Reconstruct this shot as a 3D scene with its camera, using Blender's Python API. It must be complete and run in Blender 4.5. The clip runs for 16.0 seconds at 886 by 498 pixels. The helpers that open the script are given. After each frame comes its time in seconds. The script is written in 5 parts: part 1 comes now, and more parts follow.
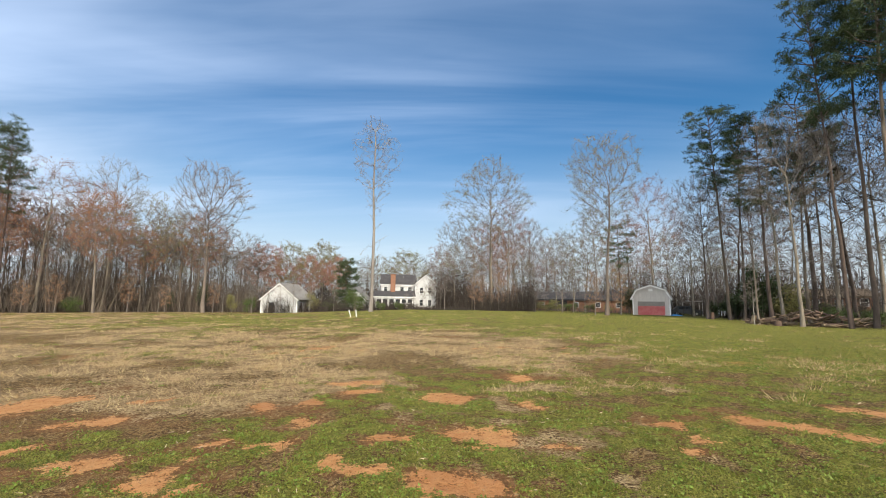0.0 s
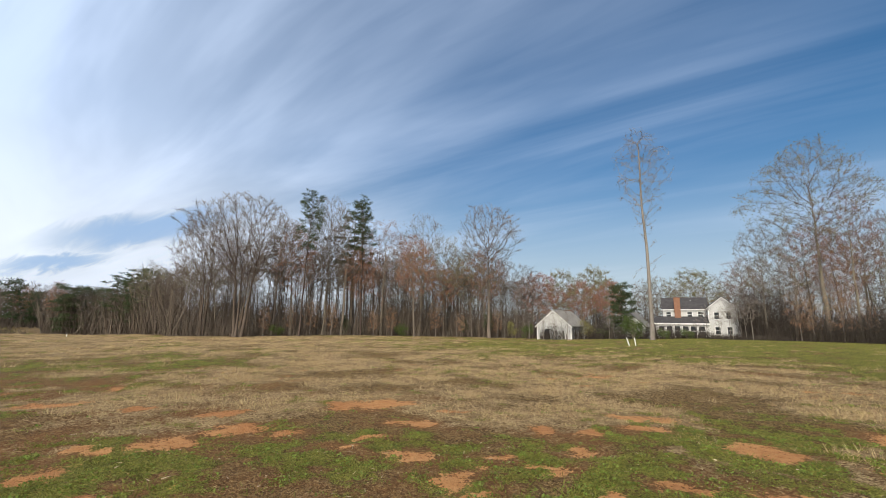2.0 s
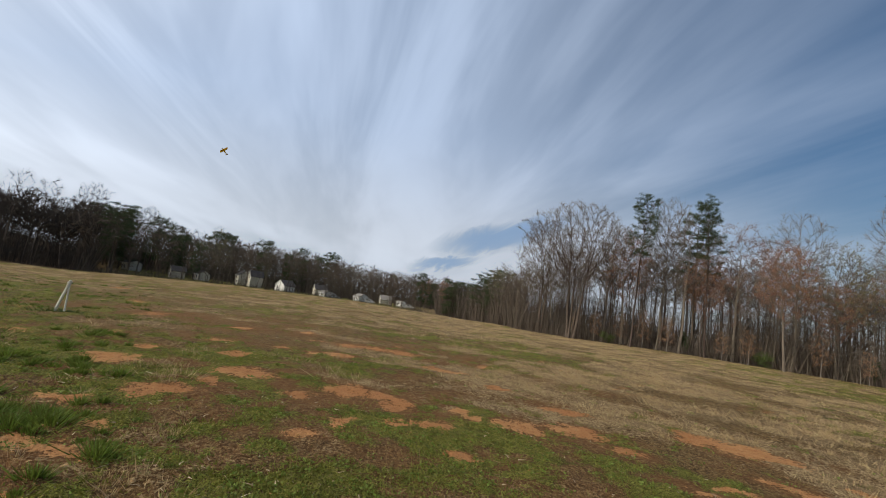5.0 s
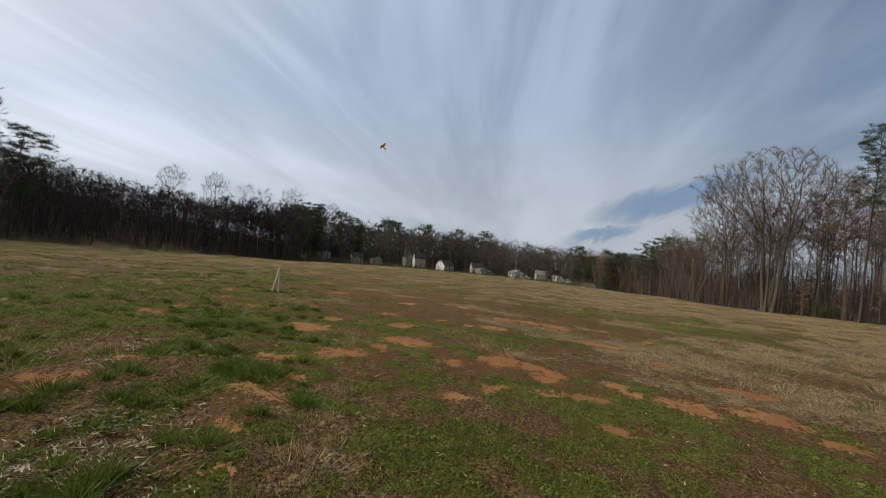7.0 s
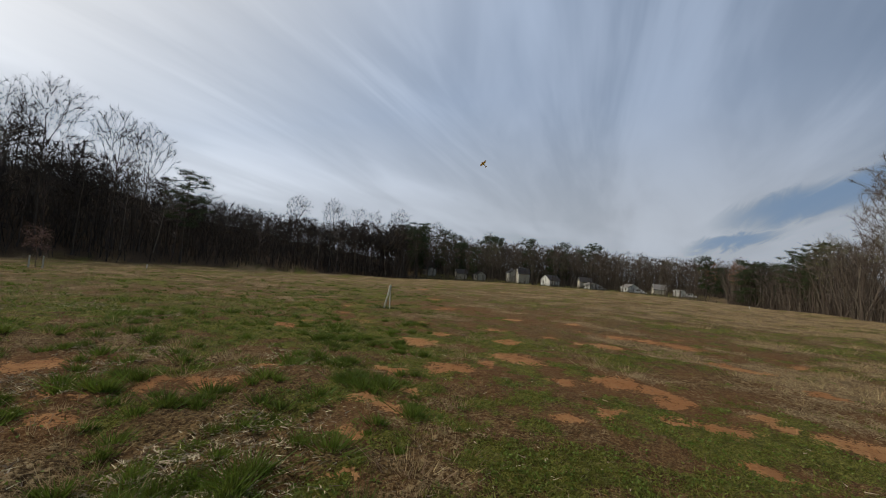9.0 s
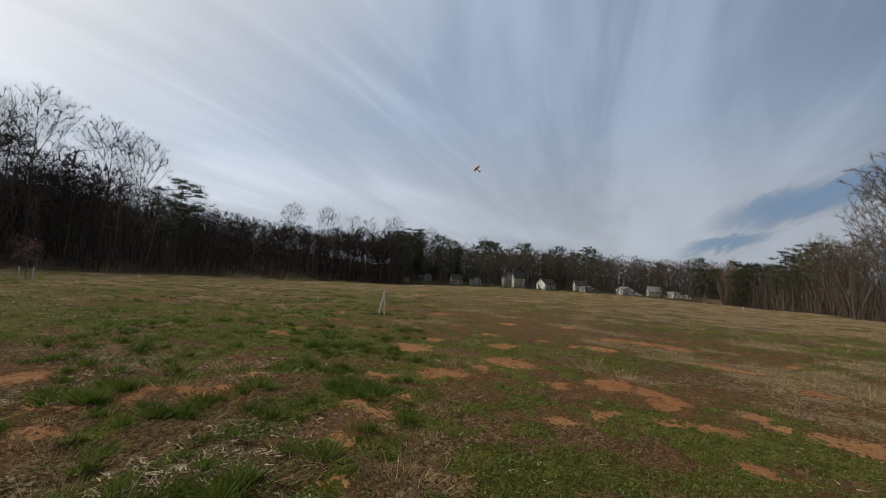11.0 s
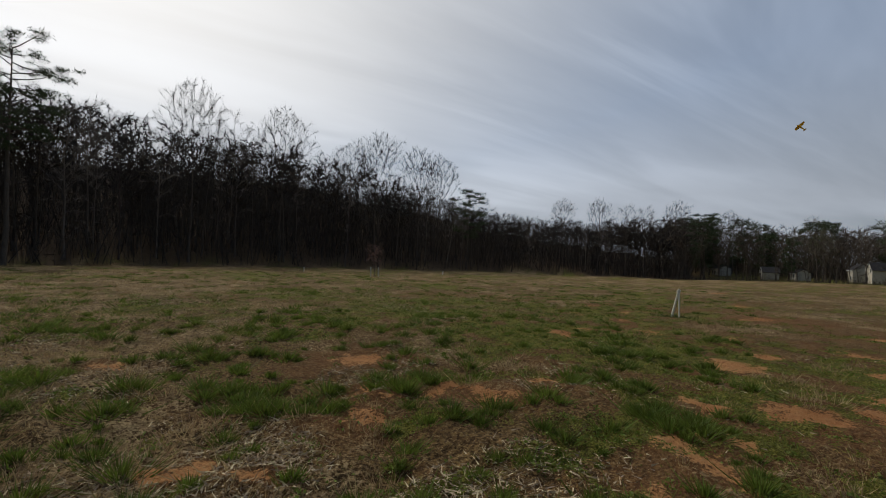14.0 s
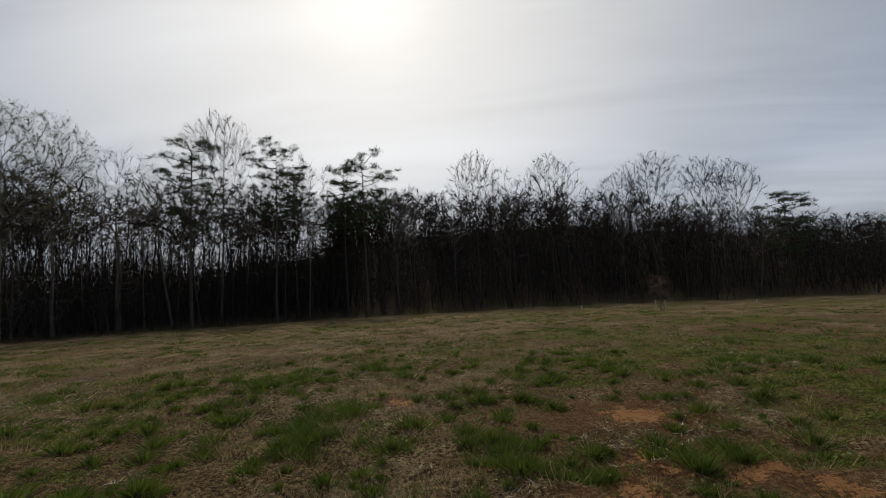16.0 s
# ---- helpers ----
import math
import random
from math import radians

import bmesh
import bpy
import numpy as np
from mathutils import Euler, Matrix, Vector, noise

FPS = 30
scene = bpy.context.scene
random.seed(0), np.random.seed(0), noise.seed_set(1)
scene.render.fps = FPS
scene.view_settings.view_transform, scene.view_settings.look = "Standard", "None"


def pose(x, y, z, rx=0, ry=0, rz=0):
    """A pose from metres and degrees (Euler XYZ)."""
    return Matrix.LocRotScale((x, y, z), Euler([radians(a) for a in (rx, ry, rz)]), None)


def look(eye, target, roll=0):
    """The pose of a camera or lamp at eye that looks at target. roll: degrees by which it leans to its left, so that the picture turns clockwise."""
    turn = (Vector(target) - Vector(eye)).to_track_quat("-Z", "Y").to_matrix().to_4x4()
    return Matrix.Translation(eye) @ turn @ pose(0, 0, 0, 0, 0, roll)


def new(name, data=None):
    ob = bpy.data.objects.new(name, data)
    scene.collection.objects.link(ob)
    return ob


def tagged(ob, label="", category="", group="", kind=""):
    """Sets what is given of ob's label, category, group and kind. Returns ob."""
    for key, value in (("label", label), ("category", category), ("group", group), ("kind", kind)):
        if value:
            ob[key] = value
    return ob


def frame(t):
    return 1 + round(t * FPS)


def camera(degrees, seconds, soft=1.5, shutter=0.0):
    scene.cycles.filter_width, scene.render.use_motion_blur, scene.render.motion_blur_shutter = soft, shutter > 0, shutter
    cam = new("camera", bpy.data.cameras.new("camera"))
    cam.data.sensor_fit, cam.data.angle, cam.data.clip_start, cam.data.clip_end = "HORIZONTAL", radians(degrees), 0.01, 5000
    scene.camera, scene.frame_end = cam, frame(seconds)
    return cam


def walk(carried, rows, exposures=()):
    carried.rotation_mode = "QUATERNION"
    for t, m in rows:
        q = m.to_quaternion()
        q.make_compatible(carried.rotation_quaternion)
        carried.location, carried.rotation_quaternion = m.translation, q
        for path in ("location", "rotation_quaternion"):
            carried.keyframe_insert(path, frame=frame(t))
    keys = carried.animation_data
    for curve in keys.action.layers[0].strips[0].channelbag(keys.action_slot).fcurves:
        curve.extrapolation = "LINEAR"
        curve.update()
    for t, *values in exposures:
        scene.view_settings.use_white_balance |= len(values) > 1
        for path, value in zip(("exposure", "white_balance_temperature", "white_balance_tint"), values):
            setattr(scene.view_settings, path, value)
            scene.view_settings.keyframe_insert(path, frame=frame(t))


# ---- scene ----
# Camera and its walk: a head-high camera that turns where it stands.
cam = camera(92.8, 16.0, soft=1.0)
PATH = [
    (0, (0.190, 0.110, 1.626), (0.175, 2.094, 1.879), 0.6),
    (0.5, (0.129, 0.084, 1.618), (-0.283, 2.018, 1.916), 1.6),
    (1, (0.215, 0.098, 1.614), (-0.522, 1.931, 1.924), 2.0),
    (1.5, (0.258, 0.155, 1.606), (-0.733, 1.858, 1.954), 1.0),
    (2, (0.268, 0.142, 1.606), (-0.892, 1.731, 1.966), 0.9),
    (2.5, (0.254, 0.135, 1.604), (-1.047, 1.619, 1.930), 2.0),
    (3, (0.188, 0.143, 1.593), (-1.303, 1.444, 1.880), 3.0),
    (3.5, (-0.024, 0.131, 1.589), (-1.748, 1.114, 1.837), 4.1),
    (4, (-0.104, 0.064, 1.615), (-1.960, 0.762, 1.869), 6.2),
    (4.2, (-0.085, 0.098, 1.617), (-1.967, 0.719, 1.888), 6.9),
    (6.3, (-0.032, 0.158, 1.592), (-2.028, 0.093, 1.705), 8.3),
    (6.5, (-0.024, 0.227, 1.584), (-2.016, 0.079, 1.678), 7.9),
    (7, (-0.042, 0.303, 1.589), (-2.015, -0.023, 1.646), 6.3),
    (7.5, (-0.071, 0.275, 1.578), (-2.011, -0.208, 1.612), 5.8),
    (8, (-0.051, 0.287, 1.581), (-1.945, -0.355, 1.609), 5.8),
    (8.5, (-0.031, 0.302, 1.589), (-1.883, -0.451, 1.638), 5.3),
    (9, (-0.019, 0.284, 1.591), (-1.852, -0.510, 1.674), 5.1),
    (11.5, (-0.053, 0.335, 1.580), (-1.898, -0.429, 1.689), 3.9),
    (12, (-0.063, 0.302, 1.581), (-1.912, -0.454, 1.684), 3.6),
    (12.5, (-0.132, 0.079, 1.582), (-1.949, -0.750, 1.679), 3.7),
    (13, (-0.178, -0.104, 1.600), (-1.848, -1.202, 1.692), 4.1),
    (13.5, (-0.349, -0.201, 1.599), (-1.705, -1.671, 1.656), 4.0),
    (14, (-0.564, -0.335, 1.592), (-1.612, -2.038, 1.604), 2.5),
    (14.5, (-0.647, -0.589, 1.562), (-1.480, -2.406, 1.585), 1.6),
    (15, (-0.880, -0.713, 1.568), (-1.453, -2.627, 1.651), 0.8),
    (15.5, (-1.010, -0.740, 1.587), (-1.262, -2.719, 1.726), -0.6),
    (16, (-1.012, -0.750, 1.579), (-0.854, -2.735, 1.772), -2.9),
]
EXPOSURES = [(0.0, 0.16), (0.5, -0.03), (1.0, -0.15), (1.5, -0.18), (2.0, -0.26), (3.0, -0.45), (4.0, -0.65), (6.5, -1.03), (9.0, -1.31), (12.5, -1.31), (13.5, -1.52), (14.5, -1.62), (16.0, -1.73)]
walk(cam, [(t, look(eye, target, roll)) for t, eye, target, roll in PATH], EXPOSURES)

# ---------------------------------------------------------------- world and sun
SUN_AZ, SUN_EL = 194.0, 38.0          # degrees, counter-clockwise from +y; height above the horizon


def polar(az, d, z=0.0):
    a = radians(az)
    return Vector((-math.sin(a) * d, math.cos(a) * d, z))


sun_way = polar(SUN_AZ, math.cos(radians(SUN_EL)), math.sin(radians(SUN_EL)))


class Nodes:
    """Short names for building node trees."""

    def __init__(self, tree):
        self.tree = tree
        tree.nodes.clear()

    def add(self, kind, operation="", clamp=False, name=""):
        node = self.tree.nodes.new(kind)
        if operation:
            node.operation = operation
        if clamp:
            node.use_clamp = True
        if name:
            node.attribute_name = name
        return node

    def link(self, a, b):
        self.tree.links.new(a, b)

    def put(self, socket, value):
        if isinstance(value, bpy.types.NodeSocket):
            self.link(value, socket)
        else:
            socket.default_value = value

    def math(self, op, a, b=0.0, clamp=False):
        n = self.add("ShaderNodeMath", op, clamp)
        self.put(n.inputs[0], a), self.put(n.inputs[1], b)
        return n.outputs[0]

    def step(self, v, lo, hi, out_lo=0.0, out_hi=1.0):
        n = self.add("ShaderNodeMapRange")
        n.interpolation_type = "SMOOTHSTEP"
        self.put(n.inputs["Value"], v)
        for key, value in (("From Min", lo), ("From Max", hi), ("To Min", out_lo), ("To Max", out_hi)):
            self.put(n.inputs[key], value)
        return n.outputs[0]

    def noise(self, vec, scale, detail=3.0, rough=0.55, distort=0.0):
        n = self.add("ShaderNodeTexNoise")
        if vec is not None:
            self.link(vec, n.inputs["Vector"])
        for key, value in (("Scale", scale), ("Detail", detail), ("Roughness", rough), ("Distortion", distort)):
            n.inputs[key].default_value = value
        return n.outputs["Fac"]

    def mix(self, fac, a, b):
        n = self.add("ShaderNodeMix")
        n.data_type = "RGBA"
        self.put(n.inputs[0], fac)
        for socket, value in ((n.inputs[6], a), (n.inputs[7], b)):
            self.put(socket, (*value, 1) if isinstance(value, tuple) and len(value) == 3 else value)
        return n.outputs[2]

    def scaled(self, vec, sx, sy, sz):
        n = self.add("ShaderNodeMapping")
        self.link(vec, n.inputs["Vector"])
        n.inputs["Scale"].default_value = (sx, sy, sz)
        return n.outputs[0]


world = bpy.data.worlds.new("sky")
scene.world = world
world.use_nodes = True
w = Nodes(world.node_tree)
sky = w.add("ShaderNodeTexSky")
sky.sky_type, sky.sun_disc = "NISHITA", False
sky.sun_elevation, sky.sun_rotation = radians(SUN_EL), radians(-SUN_AZ % 360)
sky.altitude, sky.air_density, sky.dust_density, sky.ozone_density = 250.0, 1.1, 0.1, 1.0
gen = w.add("ShaderNodeTexCoord").outputs["Generated"]
sep = w.add("ShaderNodeSeparateXYZ")
w.link(gen, sep.inputs[0])
dx, dy, dz = sep.outputs
# a high flat layer of cirrus, drawn out along x and thicker to the south
lift = w.math("ADD", w.math("MAXIMUM", dz, 0.0), 0.10)
u, v = w.math("DIVIDE", dx, lift), w.math("DIVIDE", dy, lift)
flat = w.add("ShaderNodeCombineXYZ")
w.link(u, flat.inputs[0]), w.link(v, flat.inputs[1])
layer = flat.outputs[0]
streak = w.noise(w.scaled(layer, 0.30, 1.5, 1.0), 1.0, 5.0, 0.55, 0.6)
broad = w.noise(w.scaled(layer, 0.22, 0.45, 1.0), 1.0, 3.0, 0.5, 0.3)
fine = w.noise(w.scaled(layer, 1.0, 6.0, 1.0), 1.0, 4.0, 0.6, 0.8)
south = w.step(w.math("ADD", w.math("MULTIPLY", v, -1.0), w.math("MULTIPLY", u, -0.75)), -2.9, 1.7)
cover = w.math("ADD", w.math("ADD", w.math("MULTIPLY", streak, w.step(south, 0.2, 0.9, 0.6, 0.3)), w.step(south, 0.2, 0.9, 0.05, 0.20)), w.math("MULTIPLY", broad, 1.0))
cover = w.math("ADD", cover, w.math("MULTIPLY", fine, 0.10))
cover = w.math("ADD", cover, w.math("MULTIPLY", south, 0.64))
cover = w.step(cover, 0.86, 1.62, 0.0, 0.95)
# bluer lanes between the streaks, away from the sun
aim = w.add("ShaderNodeVectorMath", operation="DOT_PRODUCT")
w.link(gen, aim.inputs[0])
aim.inputs[1].default_value = sun_way
lanes = w.math("MULTIPLY", w.step(streak, 0.58, 0.40), w.math("MULTIPLY", w.step(aim.outputs["Value"], 0.85, 0.25), w.step(dz, 0.12, 0.45)))
cover = w.math("MULTIPLY", cover, w.math("SUBTRACT", 1.0, w.math("MULTIPLY", lanes, 0.2)))
# a clear gap low in the west
turn_to = w.math("ARCTAN2", w.math("MULTIPLY", dx, -1.0), dy)
aside = w.math("SUBTRACT", turn_to, radians(72))
level = w.math("ADD", w.math("SUBTRACT", w.math("ARCSINE", dz), radians(10.5)), w.math("MULTIPLY", aside, 0.28))
level = w.math("ADD", level, w.math("MULTIPLY", w.math("ADD", w.math("SUBTRACT", broad, 0.5), w.math("SUBTRACT", fine, 0.5)), 0.06))
gap_a = w.math("ADD", w.math("POWER", w.math("DIVIDE", aside, radians(7.5)), 2.0), w.math("POWER", w.math("DIVIDE", level, radians(1.7)), 2.0))
gap_b = w.math("ADD", w.math("POWER", w.math("DIVIDE", w.math("SUBTRACT", aside, radians(7)), radians(4)), 2.0), w.math("POWER", w.math("DIVIDE", w.math("ADD", level, radians(2.6)), radians(0.9)), 2.0))
cover = w.math("MULTIPLY", cover, w.step(w.math("MINIMUM", gap_a, gap_b), 0.0, 2.2, 0.30, 1.0))
# thin cloud glows round the veiled sun
near = w.math("MAXIMUM", aim.outputs["Value"], 0.0)
glow = w.math("ADD", w.math("ADD", w.math("MULTIPLY", w.math("POWER", near, 3.0), 3.4), w.math("MULTIPLY", w.math("POWER", near, 6.0), 7.0)), w.math("MULTIPLY", w.math("POWER", near, 120.0), 6.0))
toward = w.math("ADD", w.math("MULTIPLY", aim.outputs["Value"], 0.5), 0.5)
billow = w.noise(w.scaled(layer, 0.35, 0.8, 1.0), 1.3, 4.0, 0.5, 0.5)
gain = w.math("MULTIPLY", w.math("ADD", w.math("MULTIPLY", w.math("POWER", toward, 3.0), 8.8), 6.85), w.math("MULTIPLY", w.step(billow, 0.33, 0.67, 0.98, 1.1), w.step(streak, 0.34, 0.66, 0.94, 1.08)))
gain = w.math("MULTIPLY", gain, w.step(dz, 0.05, 0.45, 1.2, 0.96))
cloud = w.add("ShaderNodeVectorMath", operation="SCALE")
w.link(w.mix(w.math("MAXIMUM", w.step(aim.outputs["Value"], 0.25, 0.9), w.step(dz, 0.42, 0.10)), (0.82, 1.0, 1.31), (0.91, 1.0, 1.14)), cloud.inputs[0])
w.link(gain, cloud.inputs["Scale"])
shine = w.add("ShaderNodeVectorMath", operation="SCALE")
shine.inputs[0].default_value = (1.20, 1.0, 0.70)
w.link(glow, shine.inputs["Scale"])
lit = w.add("ShaderNodeVectorMath", operation="ADD")
w.link(cloud.outputs[0], lit.inputs[0]), w.link(shine.outputs[0], lit.inputs[1])
clear_sky = w.add("ShaderNodeHueSaturation")
clear_sky.inputs["Hue"].default_value, clear_sky.inputs["Saturation"].default_value, clear_sky.inputs["Value"].default_value = 0.50, 1.42, 0.95
w.link(sky.outputs[0], clear_sky.inputs["Color"])
hazy = w.mix(w.step(dz, 0.40, 0.0, 0.0, 0.85), clear_sky.outputs[0], (4.7, 5.4, 6.4))
deep = w.mix(w.step(w.math("MINIMUM", gap_a, gap_b), 0.0, 1.8, 0.7, 0.0), hazy, (1.6, 3.9, 7.6))
veil = w.mix(cover, deep, lit.outputs[0])
back = w.add("ShaderNodeBackground")
w.link(veil, back.inputs["Color"])
back.inputs["Strength"].default_value = 0.12
out = w.add("ShaderNodeOutputWorld")
w.link(back.outputs[0], out.inputs["Surface"])

sun_data = bpy.data.lights.new("sun", "SUN")
sun_data.energy, sun_data.angle, sun_data.color = 4.6, radians(1.2), (1.0, 0.92, 0.76)
sun = new("sun", sun_data)
sun.matrix_world = look(polar(SUN_AZ, 100, 80), (0, 0, 0))

# ---------------------------------------------------------------- materials


def material(name, colors, rough=0.8, scale=8.0, fine=60.0, bump=0.0, stretch=(1, 1, 1), vary=0.0, island=False, metal=0.0, translucent=0.0, coord="Object"):
    """A surface whose colour wanders between two or three colours at two scales."""
    mat = bpy.data.materials.new(name)
    mat.use_nodes = True
    n = Nodes(mat.node_tree)
    vec = n.scaled(n.add("ShaderNodeTexCoord").outputs[coord], *stretch)
    big, small = n.noise(vec, scale, 4.0), n.noise(vec, fine, 3.0, 0.6)
    col = n.mix(n.step(big, 0.3, 0.7), colors[0], colors[1])
    col = n.mix(n.math("MULTIPLY", n.step(small, 0.4, 0.75), 0.6), col, colors[-1])
    if vary:
        rnd = n.add("ShaderNodeNewGeometry").outputs["Random Per Island"] if island else n.add("ShaderNodeObjectInfo").outputs["Random"]
        hsv = n.add("ShaderNodeHueSaturation")
        n.link(n.math("ADD", n.math("MULTIPLY", rnd, 2 * vary), 1 - vary), hsv.inputs["Value"])
        n.link(n.math("ADD", n.math("MULTIPLY", rnd, 0.04), 0.48), hsv.inputs["Hue"])
        n.link(col, hsv.inputs["Color"])
        col = hsv.outputs[0]
    b = n.add("ShaderNodeBsdfPrincipled")
    n.link(col, b.inputs["Base Color"])
    b.inputs["Metallic"].default_value = metal
    n.link(n.math("ADD", n.math("MULTIPLY", small, 0.2), rough - 0.1), b.inputs["Roughness"])
    b.inputs["Specular IOR Level"].default_value = 0.25
    if bump:
        k = n.add("ShaderNodeBump")
        k.inputs["Strength"].default_value, k.inputs["Distance"].default_value = bump, 0.02
        n.link(n.math("ADD", big, small), k.inputs["Height"])
        n.link(k.outputs[0], b.inputs["Normal"])
    surface = b.outputs[0]
    if translucent:
        tr = n.add("ShaderNodeBsdfTranslucent")
        n.link(col, tr.inputs["Color"])
        m = n.add("ShaderNodeMixShader")
        m.inputs[0].default_value = translucent
        n.link(surface, m.inputs[1]), n.link(tr.outputs[0], m.inputs[2])
        surface = m.outputs[0]
    n.link(surface, n.add("ShaderNodeOutputMaterial").inputs["Surface"])
    return mat


BARK = material("bark", [(0.19, 0.155, 0.12), (0.115, 0.092, 0.072), (0.28, 0.235, 0.19)], 0.9, 3, 25, 0.6, (1, 1, 0.25), 0.3)
PALE_BARK = material("pale_bark", [(0.25, 0.222, 0.19), (0.15, 0.13, 0.11), (0.34, 0.305, 0.265)], 0.9, 3, 25, 0.5, (1, 1, 0.25), 0.15)
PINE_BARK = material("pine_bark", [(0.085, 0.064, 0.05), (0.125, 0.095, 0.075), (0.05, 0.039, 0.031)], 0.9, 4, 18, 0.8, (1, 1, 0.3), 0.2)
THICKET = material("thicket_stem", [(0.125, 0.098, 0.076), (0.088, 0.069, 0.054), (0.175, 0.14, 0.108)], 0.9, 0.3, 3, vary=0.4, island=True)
TWIG = material("twig", [(0.21, 0.174, 0.147), (0.15, 0.123, 0.104), (0.27, 0.225, 0.19)], 0.85, 0.6, 9, vary=0.25, island=True)
RED_TWIG = material("reddish_twig", [(0.24, 0.14, 0.11), (0.19, 0.12, 0.095), (0.30, 0.16, 0.13)], 0.85, 0.6, 9, vary=0.25, island=True)
GREEN_BUD = material("green_bud", [(0.25, 0.225, 0.085), (0.19, 0.18, 0.065), (0.31, 0.27, 0.12)], 0.7, 0.5, 6, vary=0.3, island=True, translucent=0.35)
RED_BUD = material("red_bud", [(0.38, 0.17, 0.115), (0.31, 0.14, 0.095), (0.44, 0.23, 0.16)], 0.7, 0.5, 6, vary=0.3, island=True, translucent=0.35)
ORANGE_BUD = material("orange_bud", [(0.40, 0.185, 0.09), (0.33, 0.15, 0.075), (0.46, 0.24, 0.13)], 0.7, 0.5, 6, vary=0.3, island=True, translucent=0.35)
TAN_LEAF = material("tan_leaf", [(0.36, 0.19, 0.10), (0.30, 0.17, 0.09), (0.42, 0.25, 0.14)], 0.75, 0.5, 6, vary=0.3, island=True, translucent=0.35)
NEEDLE = material("pine_needle", [(0.045, 0.065, 0.025), (0.065, 0.085, 0.03), (0.035, 0.05, 0.02)], 0.6, 0.6, 8, vary=0.3, island=True, translucent=0.15)
SHRUB_LEAF = material("shrub_leaf", [(0.08, 0.11, 0.03), (0.12, 0.15, 0.045), (0.05, 0.075, 0.02)], 0.6, 0.8, 9, vary=0.35, island=True, translucent=0.25)
# stems with backlight shade put into the colour; THICKET is the lit copy
SHADED_BRUSH = material("shaded_brush_stem", [(0.064, 0.051, 0.042), (0.044, 0.035, 0.029), (0.09, 0.072, 0.058)], 0.9, 0.3, 3, vary=0.35, island=True)
GRASS = material("grass_blade", [(0.20, 0.20, 0.036), (0.15, 0.152, 0.026), (0.30, 0.28, 0.07)], 0.6, 0.6, 7, vary=0.35, island=True, translucent=0.5)
TUFT = material("fresh_grass", [(0.14, 0.185, 0.028), (0.085, 0.12, 0.018), (0.21, 0.25, 0.05)], 0.55, 0.8, 7, vary=0.45, island=True, translucent=0.4)
CLOVER = material("clover_leaf", [(0.17, 0.215, 0.035), (0.12, 0.165, 0.025), (0.24, 0.27, 0.06)], 0.6, 0.8, 9, vary=0.35, island=True, translucent=0.3)
STRAW = material("dry_grass", [(0.46, 0.325, 0.17), (0.34, 0.23, 0.11), (0.58, 0.44, 0.26)], 0.8, 0.4, 5, vary=0.3, island=True, translucent=0.25)
WEED = material("grey_dead_weed", [(0.25, 0.165, 0.08), (0.16, 0.10, 0.046), (0.42, 0.32, 0.19)], 0.9, 0.5, 6, vary=0.3, island=True)
SIDING = material("white_siding", [(0.48, 0.475, 0.465), (0.55, 0.545, 0.535), (0.40, 0.39, 0.375)], 0.6, 0.6, 5, 0.1)
TRIM = material("white_trim", [(0.80, 0.79, 0.77), (0.74, 0.73, 0.70), (0.82, 0.82, 0.80)], 0.5, 1, 9)
BEIGE = material("beige_siding", [(0.56, 0.51, 0.42), (0.62, 0.57, 0.48), (0.50, 0.45, 0.37)], 0.65, 0.6, 5, 0.1)
ROOF = material("dark_shingle", [(0.045, 0.041, 0.042), (0.065, 0.06, 0.06), (0.032, 0.03, 0.03)], 0.9, 1.2, 12, 0.4)
GREY_ROOF = material("grey_shingle", [(0.20, 0.185, 0.165), (0.25, 0.23, 0.205), (0.15, 0.14, 0.125)], 0.9, 1.2, 12, 0.4)
BROWN_ROOF = material("brown_shingle", [(0.085, 0.062, 0.042), (0.12, 0.088, 0.06), (0.06, 0.045, 0.032)], 0.9, 1.2, 12, 0.4)
BRICK = material("red_brick", [(0.25, 0.125, 0.078), (0.20, 0.10, 0.062), (0.32, 0.175, 0.115)], 0.85, 2, 14, 0.4)
GLASS = material("window_glass", [(0.03, 0.035, 0.04), (0.045, 0.05, 0.055), (0.02, 0.022, 0.025)], 0.15, 0.7, 3)
BARN_GREY = material("weathered_siding", [(0.47, 0.435, 0.40), (0.54, 0.50, 0.46), (0.38, 0.35, 0.315)], 0.8, 1.2, 10, 0.2, (3, 3, 0.4))
BARN_RED = material("faded_red_paint", [(0.42, 0.10, 0.10), (0.48, 0.16, 0.15), (0.34, 0.09, 0.085)], 0.7, 1.5, 9, 0.2)
YELLOW = material("yellow_film", [(0.80, 0.48, 0.02), (0.76, 0.44, 0.02), (0.84, 0.54, 0.04)], 0.35, 4, 20)
BLACK = material("black_rubber", [(0.02, 0.02, 0.02), (0.03, 0.03, 0.03), (0.015, 0.015, 0.015)], 0.6, 4, 20)
LOG = material("cut_wood", [(0.15, 0.10, 0.066), (0.085, 0.06, 0.042), (0.24, 0.175, 0.12)], 0.9, 2, 12, 0.5, vary=0.3)
CREAM = material("cream_stake_paint", [(0.74, 0.70, 0.57), (0.78, 0.74, 0.62), (0.62, 0.57, 0.45)], 0.6, 3, 20)
BLUE = material("blue_tarp", [(0.05, 0.22, 0.45), (0.04, 0.17, 0.38), (0.08, 0.28, 0.5)], 0.5, 3, 20)
